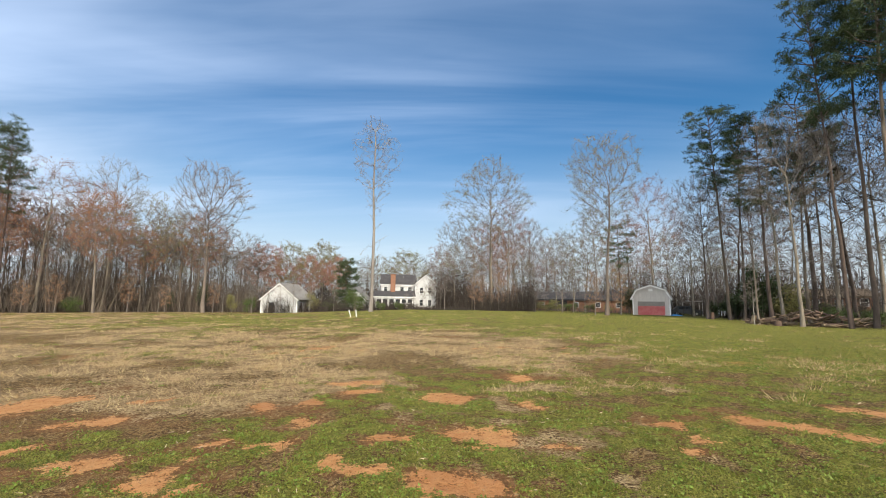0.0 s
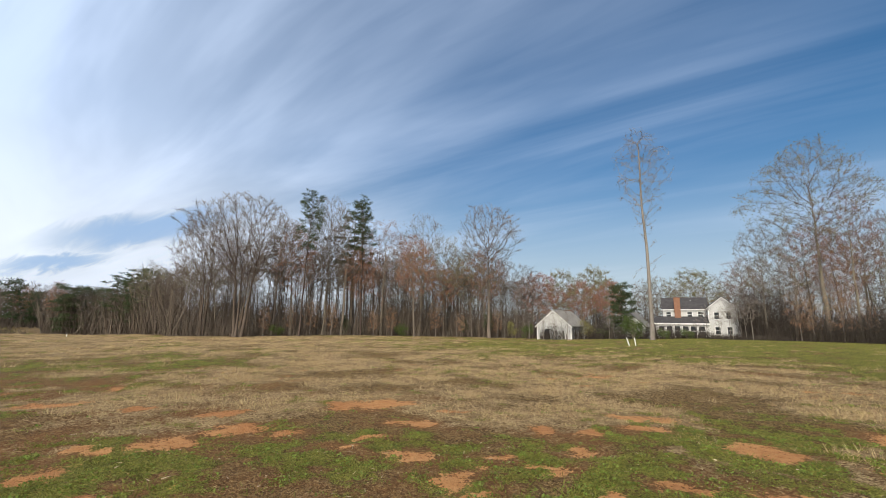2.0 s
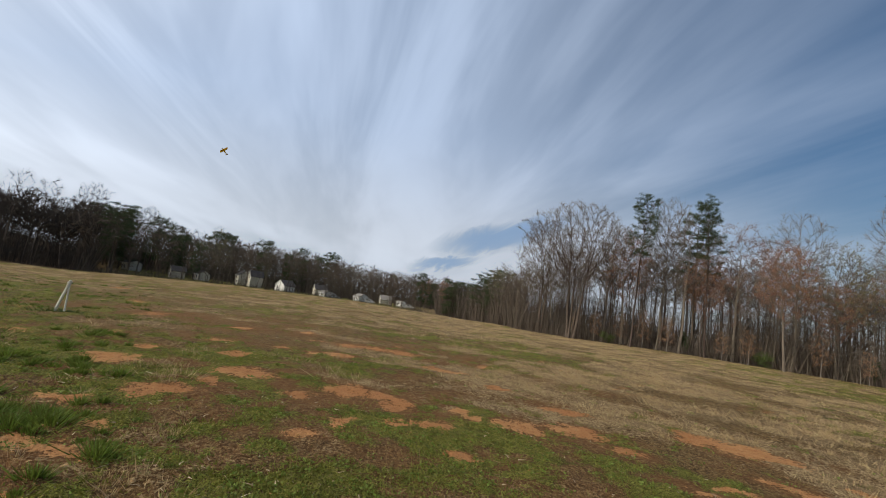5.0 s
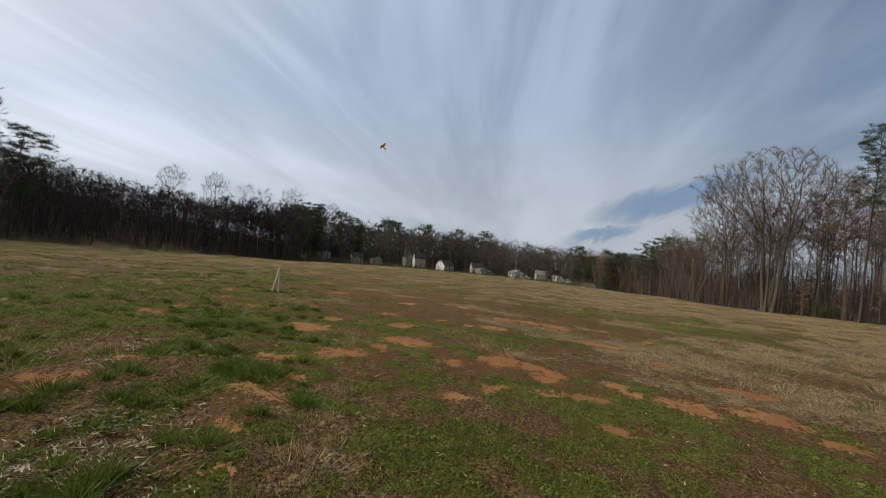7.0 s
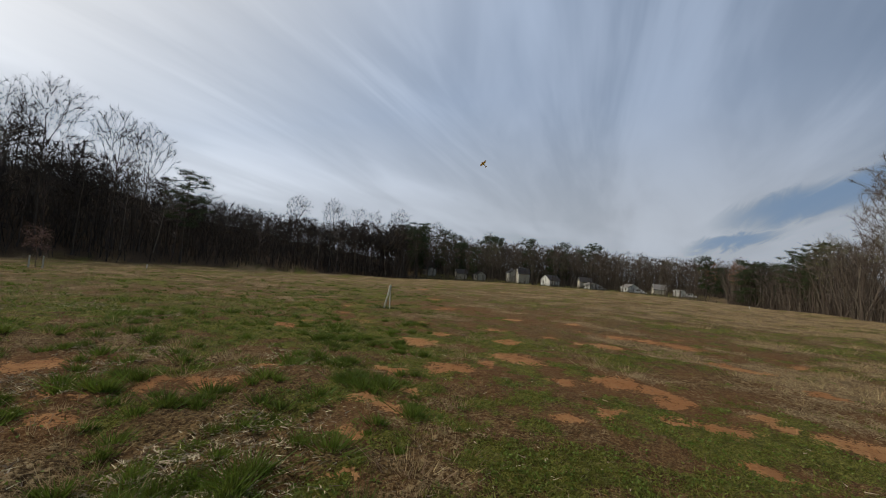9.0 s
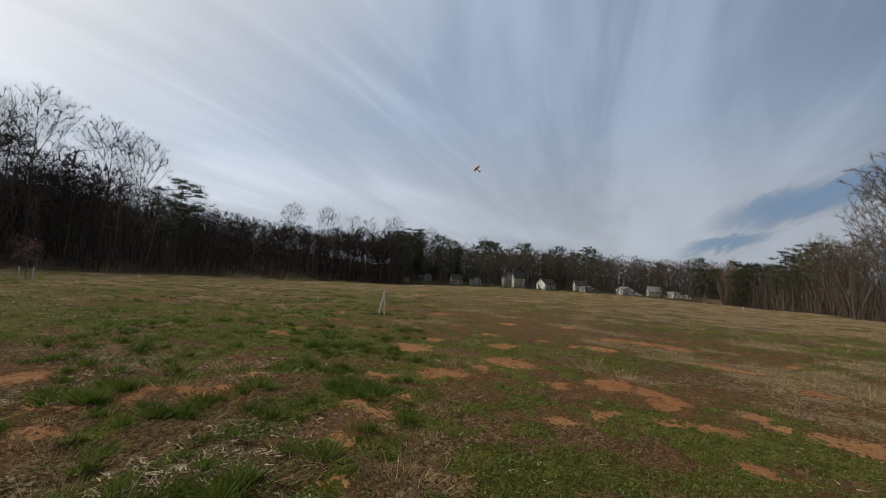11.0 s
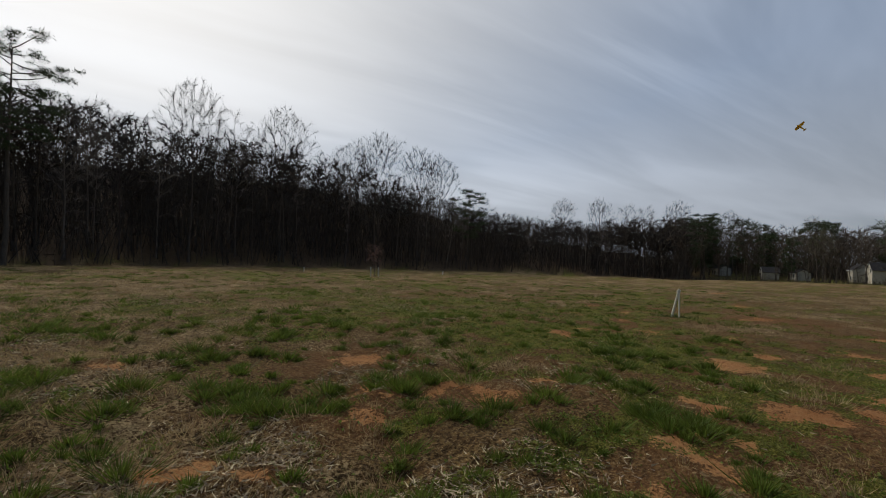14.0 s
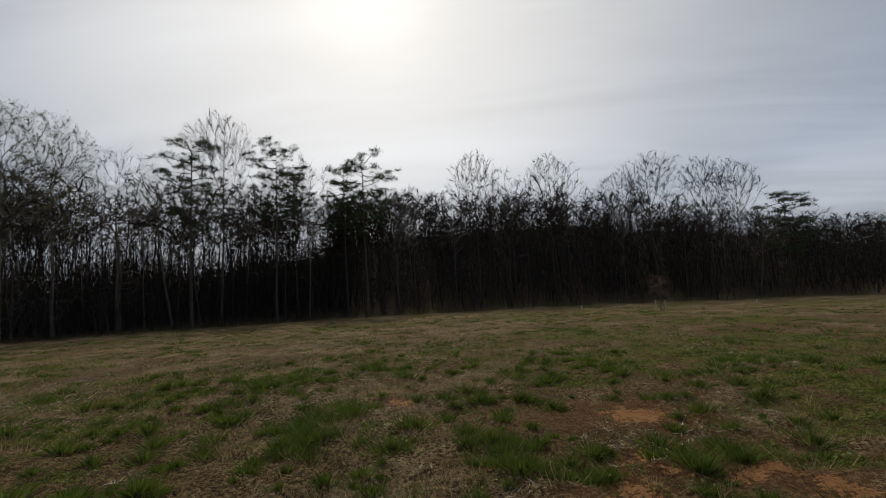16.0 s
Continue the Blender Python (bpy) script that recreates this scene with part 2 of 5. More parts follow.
VAN_WHITE = material("white_vehicle_paint", [(0.74, 0.74, 0.74), (0.70, 0.70, 0.70), (0.78, 0.78, 0.78)], 0.35, 2, 10)
DARK_PAINT = material("dark_vehicle_paint", [(0.05, 0.055, 0.06), (0.07, 0.075, 0.08), (0.04, 0.04, 0.045)], 0.35, 2, 10)

# ---------------------------------------------------------------- land
# edge of the field: heading, distance, angle of the edge below eye level, rise of the land behind it
EDGE = [(-90, 58, -2.3, 0), (-46, 58, -2.0, 0), (-38, 62, -1.9, 0), (-28, 74, -1.3, 0), (-15, 92, -0.95, 0), (5, 100, -0.9, 0), (23, 92, -1.45, 0),
        (40, 90, -1.4, 0), (62, 86, -1.5, 0), (68, 92, -1.5, 0), (75, 140, -1.45, 1), (90, 190, -1.15, 3), (105, 185, -1.45, 5), (120, 160, -2.15, 6),
        (135, 122, -2.45, 11), (150, 86, -2.7, 18), (162, 76, -2.83, 20.5), (175, 68, -2.95, 22), (190, 64, -3.1, 22), (205, 62, -3.15, 11), (220, 61, -3.0, 5), (231, 60, -2.9, 2), (270, 58, -2.3, 0)]
E_AZ, E_R, E_EL, E_HILL = (np.array(c, float) for c in zip(*EDGE))
E_Z = 1.6 + E_R * np.tan(np.radians(E_EL))


def field(az, values):
    return np.interp((np.asarray(az, float) + 90) % 360 - 90, E_AZ, values)


def lattice(ix, iy, seed):
    h = (ix.astype(np.int64) * 374761393 + iy.astype(np.int64) * 668265263 + seed * 974634777) & 0x7FFFFFFF
    h = ((h ^ (h >> 13)) * 1274126177) & 0x7FFFFFFF
    return ((h ^ (h >> 16)) & 0xFFFF) / 65535.0


def value_noise(x, y, scale, seed=0):
    x, y = np.asarray(x, float) * scale + 1000, np.asarray(y, float) * scale + 1000
    ix, iy = np.floor(x), np.floor(y)
    fx, fy = x - ix, y - iy
    fx, fy = fx * fx * (3 - 2 * fx), fy * fy * (3 - 2 * fy)
    a, b = lattice(ix, iy, seed), lattice(ix + 1, iy, seed)
    c, d = lattice(ix, iy + 1, seed), lattice(ix + 1, iy + 1, seed)
    return (a * (1 - fx) + b * fx) * (1 - fy) + (c * (1 - fx) + d * fx) * fy


def fractal(x, y, scale, seed=0, octaves=3):
    total = sum(value_noise(x, y, scale * 2.1 ** k, seed + k) * 0.5 ** k for k in range(octaves))
    return total / sum(0.5 ** k for k in range(octaves))


def heading(x, y):
    return np.degrees(np.arctan2(-np.asarray(x), np.asarray(y)))


def land(x, y):
    """Height of the ground."""
    x, y = np.asarray(x, float), np.asarray(y, float)
    az, r = heading(x, y), np.hypot(x, y)
    edge, low, hill = field(az, E_R), field(az, E_Z), field(az, E_HILL)
    z = low * np.clip((r - 9) / (edge - 9), 0, 1)
    beyond = np.clip((r - edge - np.interp((az + 90) % 360 - 90, [70, 80, 118, 130], [0, 32, 32, 0])) / 80, 0, 1)
    z = z + hill * beyond * (1.5 - 0.5 * beyond) * (0.8 + 0.4 * fractal(x, y, 0.03, 5, 2))
    z = z + (fractal(x, y, 0.05, 3) - 0.5) * 0.5 * np.clip((r - 15) / 40, 0, 1)
    close = np.clip((22 - r) / 10, 0, 1) * np.clip((r - 1.2) / 2, 0, 1) * (0.6 + 0.9 * np.clip(((az + 90) % 360 - 90 - 90) / 40, 0, 1))
    z = z + ((fractal(x, y, 2.0, 11) - 0.5) * 0.075 + (fractal(x, y, 5.0, 13, 2) - 0.5) * 0.06) * close
    return z + (fractal(x, y, 0.45, 7) - 0.5) * 0.10 * np.clip(r / 4, 0, 1)


# bare clay: place, half width across and half width away from the middle of the field
CLAY_NORTH = [(-6.2, 6.9, 0.75, 0.48), (-5.8, 7.3, 0.23, 0.26), (-4.7, 7.2, 0.35, 0.23), (-4.4, 6.0, 0.30, 0.26), (-4.7, 5.7, 0.16, 0.13), (-2.4, 4.1, 0.26, 0.21), (-2.0, 3.9, 0.20, 0.12), (-3.4, 4.5, 0.33, 0.19), (-2.4, 4.6, 0.10, 0.15), (-1.8, 5.0, 0.28, 0.15), (-2.6, 6.9, 0.25, 0.30), (-1.7, 6.0, 0.23, 0.20), (-2.0, 7.2, 0.23, 0.40), (-1.3, 8.1, 0.45, 0.25), (-1.6, 8.9, 0.78, 0.38), (0.2, 7.6, 0.45, 0.54), (-0.5, 5.3, 0.26, 0.16), (0.6, 5.5, 0.53, 0.33), (-0.9, 4.5, 0.20, 0.13), (-0.6, 4.4, 0.22, 0.17)]
CLAY_EAST = [(0.3, 4.1, 0.55, 0.24), (1.5, 7.2, 0.30, 0.32), (1.8, 9.7, 0.36, 0.34), (1.6, 5.2, 0.27, 0.09), (3.3, 6.1, 0.40, 0.20), (4.9, 6.0, 0.81, 0.33), (6.8, 6.9, 0.48, 0.35), (2.9, 5.1, 0.18, 0.13), (3.3, 5.5, 0.24, 0.09), (-2.4, 5.1, 0.17, 0.10), (-4.4, 4.8, 0.16, 0.11), (-7.6, 4.3, 0.43, 0.30), (-6.4, 3.9, 0.46, 0.37), (-6.3, 2.9, 0.34, 0.46), (-6.8, 6.3, 0.34, 0.42), (-5.6, 4.1, 0.22, 0.24), (-4.3, 4.2, 0.15, 0.15), (-3.2, -4.5, 0.27, 0.19), (-3.6, -4.1, 0.38, 0.22)]
CLAY_WEST = [(-4.2, -2.4, 0.15, 0.20), (-4.1, -2.0, 0.17, 0.27), (-4.9, -2.1, 0.16, 0.11), (-3.4, -2.0, 0.15, 0.14), (-5.5, -2.8, 0.15, 0.25), (-6.3, -2.1, 0.39, 0.37), (-7.1, -1.8, 0.20, 0.26), (-8.0, -1.5, 0.50, 0.50), (-8.0, -3.5, 0.38, 0.38), (-9.5, -3.8, 0.28, 0.29), (-10.8, -4.8, 0.22, 0.47), (-17.1, -6.7, 0.51, 0.78), (-36.1, -17.2, 0.74, 1.87), (-22.5, -9.7, 0.30, 1.10), (-9.8, -2.2, 0.43, 0.31), (-11.8, -1.4, 0.15, 0.31), (-11.3, -0.7, 0.17, 0.32), (-11.3, -0.0, 0.31, 0.44), (-6.9, -0.4, 0.30, 0.21), (-7.5, 0.3, 0.42, 0.40)]
CLAY_MIDDLE = [(-7.5, 0.8, 0.16, 0.25), (-6.9, 1.0, 0.26, 0.58), (-5.1, -0.2, 0.19, 0.15), (-5.7, 0.3, 0.16, 0.35), (-5.9, 1.0, 0.24, 0.20), (-6.0, 1.5, 0.31, 0.26), (-6.8, 2.0, 0.11, 0.17), (-6.6, 2.2, 0.21, 0.17), (-4.7, 1.6, 0.28, 0.19), (-11.2, 2.8, 0.68, 0.39), (-12.8, 4.3, 0.21, 0.44), (-13.7, 1.9, 0.64, 0.49), (-13.8, 0.3, 0.51, 0.43), (-13.8, 1.1, 0.60, 0.43), (-16.2, -1.3, 0.30, 0.55), (-11.8, -3.0, 0.37, 0.36), (-15.1, -3.2, 0.38, 0.34), (-2.7, -1.5, 0.10, 0.08), (-2.1, -4.2, 0.23, 0.19), (-2.4, -4.7, 0.23, 0.16)]
CLAY_SOUTH = [(-9.3, 3.6, 0.35, 0.28), (-4.6, -4.2, 0.23, 0.18), (-7.5, -6.6, 0.31, 0.60), (-9.9, -6.2, 0.36, 0.59), (-8.5, -6.9, 0.27, 0.31), (-2.8, -6.1, 0.37, 0.38), (-2.5, -4.6, 0.26, 0.12), (-2.0, -4.1, 0.28, 0.17), (-0.6, -3.8, 0.21, 0.15), (-1.0, -3.4, 0.20, 0.07), (0.2, -6.8, 0.17, 0.18)]


def clay_at(x, y, halo=False):
    """How bare the soil is, 0 to 1; or how red it is round the bare places."""
    wx = x + (fractal(x, y, 3.2, 21, 3) - 0.5) * 0.5
    wy = y + (fractal(x, y, 3.2, 22, 3) - 0.5) * 0.5
    best = np.zeros_like(np.asarray(x, float))
    for cx, cy, across, away in CLAY_NORTH + CLAY_EAST + CLAY_WEST + CLAY_MIDDLE + CLAY_SOUTH:
        r = math.hypot(cx, cy)
        ux, uy = cx / r, cy / r
        a, b = ((wx - cx) * uy - (wy - cy) * ux) / across, ((wx - cx) * ux + (wy - cy) * uy) / away
        if halo:
            best = np.maximum(best, 1 / (1 + 0.45 * (a * a + b * b)))
            continue
        best = np.maximum(best, (0.74 if cy < -3.8 else 1.0) / (1 + 1.3 * (a * a + b * b) ** 2.3))
    if halo:
        return best
    r, az = np.hypot(x, y), heading(x, y)
    ring = np.clip((r - 2) / 3, 0, 1) * np.clip((24 - r) / 8, 0, 1) * np.clip((az + 60) / 40, 0, 1) * np.clip((175 - az) / 30, 0, 1)
    best = np.clip(best * 1.1 - np.clip(fractal(x, y, 3.0, 25, 3) - 0.46, 0, 1) * 1.1, 0, 1)
    loose = np.clip((fractal(x, y, 1.5, 31, 4) - 0.62) * 7, 0, 1) * np.clip((fractal(x, y, 0.25, 35, 2) - 0.4) * 5, 0, 1) * ring
    return np.clip(np.maximum(best, loose * 0.75 * np.clip((r - 9) / 6, 0.15, 1)), 0, 1)


AZ_KNOTS = [-90, -46, -25, -10, 10, 40, 60, 80, 100, 120, 140, 160, 180, 210, 231, 270]


def zone(az, r, near, mid, far):
    """Blend of three rings (about 5, 15 and 50 m) whose amounts change with the heading."""
    az = (az + 90) % 360 - 90
    a, b, c = (np.interp(az, AZ_KNOTS, k) for k in (near, mid, far))
    t1, t2 = np.clip((r - 6) / 6, 0, 1), np.clip((r - 20) / 18, 0, 1)
    return (a * (1 - t1) + b * t1) * (1 - t2) + c * t2


# lush green patches: place, half width across and away
LUSH = [(-8.0, -13.3, 3.84, 3.43), (-6.9, -4.6, 0.88, 1.49), (-9.5, -2.0, 0.91, 0.86), (-6.8, -5.7, 2.02, 1.65), (-6.4, 0.4, 0.52, 0.37), (13.8, 19.3, 7.43, 11.98), (-5.1, 19.0, 1.98, 4.10), (-7.4, -13.6, 5.19, 3.22), (-5.3, 1.6, 0.48, 0.66), (-5.5, 2.1, 1.27, 0.64), (-0.3, -5.5, 0.74, 0.44), (-2.3, -3.8, 0.24, 0.22)]


def green_at(x, y):
    az, r = heading(x, y), np.hypot(x, y)
    base = zone(az, r, [.5, .60, .58, .56, .56, .54, .50, .48, .44, .44, .46, .36, .32, .29, .28, .5],
                [.6, .8, .65, .42, .34, .32, .34, .46, .56, .60, .58, .44, .34, .30, .30, .5],
                [.8, 1.1, 1.1, 1.0, .90, .45, .24, .26, .4, .42, .44, .44, .44, .44, .44, .8])
    n = fractal(x, y, 2.6, 41, 3)
    patch = fractal(x, y, 0.22, 45, 3)
    lush = np.zeros_like(base)
    for cx, cy, across, away in LUSH:
        d = math.hypot(cx, cy)
        ux, uy = cx / d, cy / d
        lush = np.maximum(lush, np.exp(-(((x - cx) * uy - (y - cy) * ux) / across) ** 2 - (((x - cx) * ux + (y - cy) * uy) / away) ** 2))
    amount = (n - 0.5) * 1.5 + (patch - 0.5) * 1.1 + base - 0.06 + lush * 0.4
    return np.clip((amount - 0.5) * 1.7 + 0.48, 0, 1)


def straw_at(x, y):
    az, r = heading(x, y), np.hypot(x, y)
    base = zone(az, r, [.15, .1, .1, .15, .15, .15, .15, .05, .0, .0, .12, .28, .38, .4, .4, .2],
                [.3, .3, .42, .66, .74, .72, .55, .3, .12, .1, .18, .4, .52, .56, .56, .3],
                [.2, .05, .05, .12, .25, .6, .75, .6, .38, .4, .45, .45, .45, .45, .45, .2])
    n = fractal(x, y, 0.7, 51, 4)
    return np.clip((n - 0.5) * 2.2 + base, 0, 1)


def mesh_from(name, verts, faces, mat):
    """Mesh of many like faces (n x 3 or n x 4 indices) from arrays."""
    me = bpy.data.meshes.new(name)
    verts, faces = np.asarray(verts, np.float32), np.asarray(faces, np.int32)
    k = faces.shape[1]
    me.vertices.add(len(verts)), me.loops.add(faces.size), me.polygons.add(len(faces))
    me.vertices.foreach_set("co", verts.ravel())
    me.loops.foreach_set("vertex_index", faces.ravel())
    me.polygons.foreach_set("loop_start", np.arange(0, faces.size, k, dtype=np.int32))
    me.update(calc_edges=True)
    me.materials.append(mat)
    return me


def ground_material():
    mat = bpy.data.materials.new("field_soil")
    mat.use_nodes = True
    n = Nodes(mat.node_tree)
    vec = n.add("ShaderNodeTexCoord").outputs["Object"]
    attr = {k: n.add("ShaderNodeAttribute", name=k).outputs["Fac"] for k in ("clay", "green", "straw", "woods", "rust")}
    n1, n2, n3, n4 = n.noise(vec, 1.1, 5, 0.6), n.noise(vec, 6, 6, 0.72), n.noise(vec, 24, 5, 0.75), n.noise(vec, 150, 2, 0.6)
    thatch = n.mix(n.step(n2, 0.35, 0.65), (0.118, 0.069, 0.027), (0.27, 0.172, 0.068))
    n5 = n.noise(vec, 60, 3, 0.65)
    thatch = n.mix(n.math("MULTIPLY", n.step(n5, 0.55, 0.60), 0.85), thatch, (0.48, 0.345, 0.17))
    # near-black flecks paint tiny shadows between stems into the thatch colour
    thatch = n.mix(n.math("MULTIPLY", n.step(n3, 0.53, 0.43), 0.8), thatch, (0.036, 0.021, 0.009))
    thatch = n.mix(n.step(n.math("ADD", attr["clay"], n.math("ADD", attr["rust"], n.math("MULTIPLY", n.math("SUBTRACT", n1, 0.5), 0.8))), 0.08, 0.6, 0.0, 0.6), thatch, n.mix(n3, (0.14, 0.06, 0.022), (0.31, 0.145, 0.06)))
    straw = n.mix(n.step(n3, 0.42, 0.58), (0.20, 0.13, 0.06), (0.49, 0.355, 0.19))
    green = n.mix(n.step(n5, 0.40, 0.60), (0.085, 0.084, 0.017), (0.275, 0.26, 0.056))
    clay = n.mix(n.step(n2, 0.3, 0.7), (0.50, 0.222, 0.08), (0.60, 0.315, 0.135))
    clay = n.mix(n.math("MULTIPLY", n.step(n.noise(vec, 0.35, 3, 0.5), 0.46, 0.58), 0.45), clay, (0.40, 0.155, 0.055))
    clay = n.mix(n.math("MULTIPLY", n.step(n4, 0.5, 0.8), 0.4), clay, (0.60, 0.38, 0.20))
    clay = n.mix(n.math("MULTIPLY", n.step(n3, 0.5, 0.25), 0.5), clay, (0.33, 0.13, 0.05))
    drift = n.noise(n.scaled(vec, 1.0, 1.0, 1.0), 2.3, 6, 0.75)
    straw = n.mix(n.math("MULTIPLY", n.step(drift, 0.54, 0.44), 0.55), straw, (0.14, 0.09, 0.042))
    straw = n.mix(n.math("MULTIPLY", n.step(drift, 0.56, 0.66), 0.7), straw, (0.53, 0.40, 0.21))
    green = n.mix(n.math("MULTIPLY", n.step(n.noise(vec, 3.1, 5, 0.7), 0.52, 0.42), 0.45), green, (0.05, 0.054, 0.012))
    ragged = n.math("ADD", n.math("MULTIPLY", n.math("SUBTRACT", n2, 0.5), 2.1), n.math("MULTIPLY", n.math("SUBTRACT", n3, 0.5), 2.0))
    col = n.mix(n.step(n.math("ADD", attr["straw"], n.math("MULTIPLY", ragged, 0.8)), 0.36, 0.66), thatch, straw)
    col = n.mix(n.step(n.math("ADD", attr["green"], ragged), 0.53, 0.66), col, green)
    col = n.mix(n.step(n.math("ADD", attr["clay"], n.math("MULTIPLY", ragged, 0.95)), 0.50, 0.62), col, clay)
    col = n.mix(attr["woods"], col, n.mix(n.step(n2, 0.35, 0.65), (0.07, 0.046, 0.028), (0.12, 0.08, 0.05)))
    b = n.add("ShaderNodeBsdfPrincipled")
    n.link(col, b.inputs["Base Color"])
    b.inputs["Roughness"].default_value, b.inputs["Specular IOR Level"].default_value = 0.95, 0.1
    k = n.add("ShaderNodeBump")
    k.inputs["Strength"].default_value, k.inputs["Distance"].default_value = 1.0, 0.09
    n.link(n.math("ADD", n.math("ADD", n2, n.math("MULTIPLY", drift, 1.2)), n.math("MULTIPLY", n3, 0.7)), k.inputs["Height"])
    n.link(k.outputs[0], b.inputs["Normal"])
    n.link(b.outputs[0], n.add("ShaderNodeOutputMaterial").inputs["Surface"])
    return mat


def build_ground():
    radii = [0.35]
    while radii[-1] < 3500:
        r = radii[-1]
        radii.append(r + max(0.05, 0.016 * r if r < 12 else 0.036 * r) if r < 110 else r * 1.12)
    radii = np.array(radii)
    turns = np.concatenate([np.linspace(-50, 236, 410, endpoint=False), np.linspace(236, 310, 60, endpoint=False)])
    a, r = np.meshgrid(np.radians(turns), radii)
    x, y = (-np.sin(a) * r).ravel(), (np.cos(a) * r).ravel()
    verts = np.column_stack([x, y, land(x, y)])
    rows, cols = len(radii), len(turns)
    i, j = np.meshgrid(np.arange(rows - 1), np.arange(cols), indexing="ij")
    nxt = (j + 1) % cols
    faces = np.stack([i * cols + j, i * cols + nxt, (i + 1) * cols + nxt, (i + 1) * cols + j], -1).reshape(-1, 4)[:, ::-1]
    verts = np.vstack([verts, [[0, 0, float(land(0.0, 0.01))]]])
    me = mesh_from("ground", verts, faces, ground_material())
    hub = new("ground", me)
    x, y = verts[:, 0], verts[:, 1]
    az, r = heading(x, y), np.hypot(x, y)
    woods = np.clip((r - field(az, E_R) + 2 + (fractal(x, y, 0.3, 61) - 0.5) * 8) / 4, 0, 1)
    lawn = np.clip((az + 60) / 8, 0, 1) * np.clip((20 - az) / 6, 0, 1)
    village = np.clip((az - 78) / 4, 0, 1) * np.clip((119 - az) / 4, 0, 1) * np.clip((240 - r) / 10, 0, 1)
    rust = (0.10 + 0.16 * np.clip((az - 50) / 25, 0, 1)) * np.clip((34 - r) / 14, 0, 1) * np.clip((az + 55) / 30, 0, 1) * np.clip((190 - az) / 40, 0, 1) + (fractal(x, y, 0.3, 65) - 0.5) * 0.5 - 0.1 * (r > 22)
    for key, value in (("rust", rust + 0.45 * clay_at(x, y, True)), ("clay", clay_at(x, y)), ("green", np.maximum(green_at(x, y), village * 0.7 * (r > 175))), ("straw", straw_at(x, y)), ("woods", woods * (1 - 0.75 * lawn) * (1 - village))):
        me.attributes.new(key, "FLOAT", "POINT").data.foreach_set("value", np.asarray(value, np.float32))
    me.polygons.foreach_set("use_smooth", np.ones(len(me.polygons), bool))
    bm = bmesh.new()
    bm.from_mesh(me)
    bm.verts.ensure_lookup_table()
    for k in range(cols):
        bm.faces.new((bm.verts[len(verts) - 1], bm.verts[k], bm.verts[(k + 1) % cols]))
    bm.to_mesh(me)
    bm.free()
    return tagged(hub, "rolling field of patchy grass, straw and bare red clay", "ground", kind="structure")


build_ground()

# ---------------------------------------------------------------- parts and things


def part(name, bm, mat, parent=None, label=""):
    """Links a bmesh as one mesh object, under a thing or under a part."""
    me = bpy.data.meshes.new(name)
    bm.to_mesh(me)
    bm.free()
    me.materials.append(mat)
    return part_mesh(name, me, parent, label)


def part_mesh(name, me, parent=None, label=""):
    ob = new(name, me)
    if parent is not None:
        ob.parent = parent
    return tagged(ob, label)


def box_bm(x0, y0, z0, x1, y1, z1, bevel=0.0):
    bm = bmesh.new()
    bmesh.ops.create_cube(bm, size=1.0, matrix=Matrix.Translation(((x0 + x1) / 2, (y0 + y1) / 2, (z0 + z1) / 2)) @ Matrix.Diagonal((x1 - x0, y1 - y0, z1 - z0, 1)))
    if bevel:
        bmesh.ops.bevel(bm, geom=bm.edges[:], offset=bevel, segments=2, affect="EDGES")
    return bm


def prism_bm(outline, depth0, depth1, axis="y"):
    """An outline in (across, up) pushed along y (or x)."""
    bm = bmesh.new()
    at = (lambda a, b, d: (a, d, b)) if axis == "y" else (lambda a, b, d: (d, a, b))
    front, rear = [bm.verts.new(at(a, b, depth0)) for a, b in outline], [bm.verts.new(at(a, b, depth1)) for a, b in outline]
    bm.faces.new(front), bm.faces.new(rear[::-1])
    for k in range(len(outline)):
        j = (k + 1) % len(outline)
        bm.faces.new((front[j], front[k], rear[k], rear[j]))
    bmesh.ops.recalc_face_normals(bm, faces=bm.faces[:])
    return bm


def rod_bm(p0, p1, r0, r1, sides=8):
    bm = bmesh.new()
    way = Vector(p1) - Vector(p0)
    m = Matrix.Translation((Vector(p0) + Vector(p1)) / 2) @ way.to_track_quat("Z", "Y").to_matrix().to_4x4()
    bmesh.ops.create_cone(bm, cap_ends=True, segments=sides, radius1=r0, radius2=r1, depth=way.length, matrix=m)
    return bm


def thing(name, label, category, group=""):
    return tagged(new(name), label, category, group)


def ground_z(x, y):
    return float(land(x, y))


# ---------------------------------------------------------------- trees


def tubes(segs, sides):
    """Prisms round many segments: rows of p0, p1, r0, r1."""
    segs = np.asarray(segs, float)
    p0, p1, r0, r1 = segs[:, 0:3], segs[:, 3:6], segs[:, 6], segs[:, 7]
    way = p1 - p0
    way /= np.linalg.norm(way, axis=1, keepdims=True) + 1e-9
    ref = np.where(np.abs(way[:, 2:3]) > 0.9, [[1.0, 0, 0]], [[0, 0, 1.0]])
    s = np.cross(way, ref)
    s /= np.linalg.norm(s, axis=1, keepdims=True) + 1e-9
    t = np.cross(way, s)
    rings = []
    for p, r in ((p0, r0), (p1, r1)):
        for k in range(sides):
            a = 2 * math.pi * k / sides
            rings.append(p + (s * math.cos(a) + t * math.sin(a)) * r[:, None])
    verts = np.stack(rings, 1)
    n = len(segs)
    base = np.arange(n)[:, None] * (2 * sides)
    faces = np.concatenate([base + np.array([[k, (k + 1) % sides, sides + (k + 1) % sides, sides + k]]) for k in range(sides)])
    return verts.reshape(-1, 3), faces


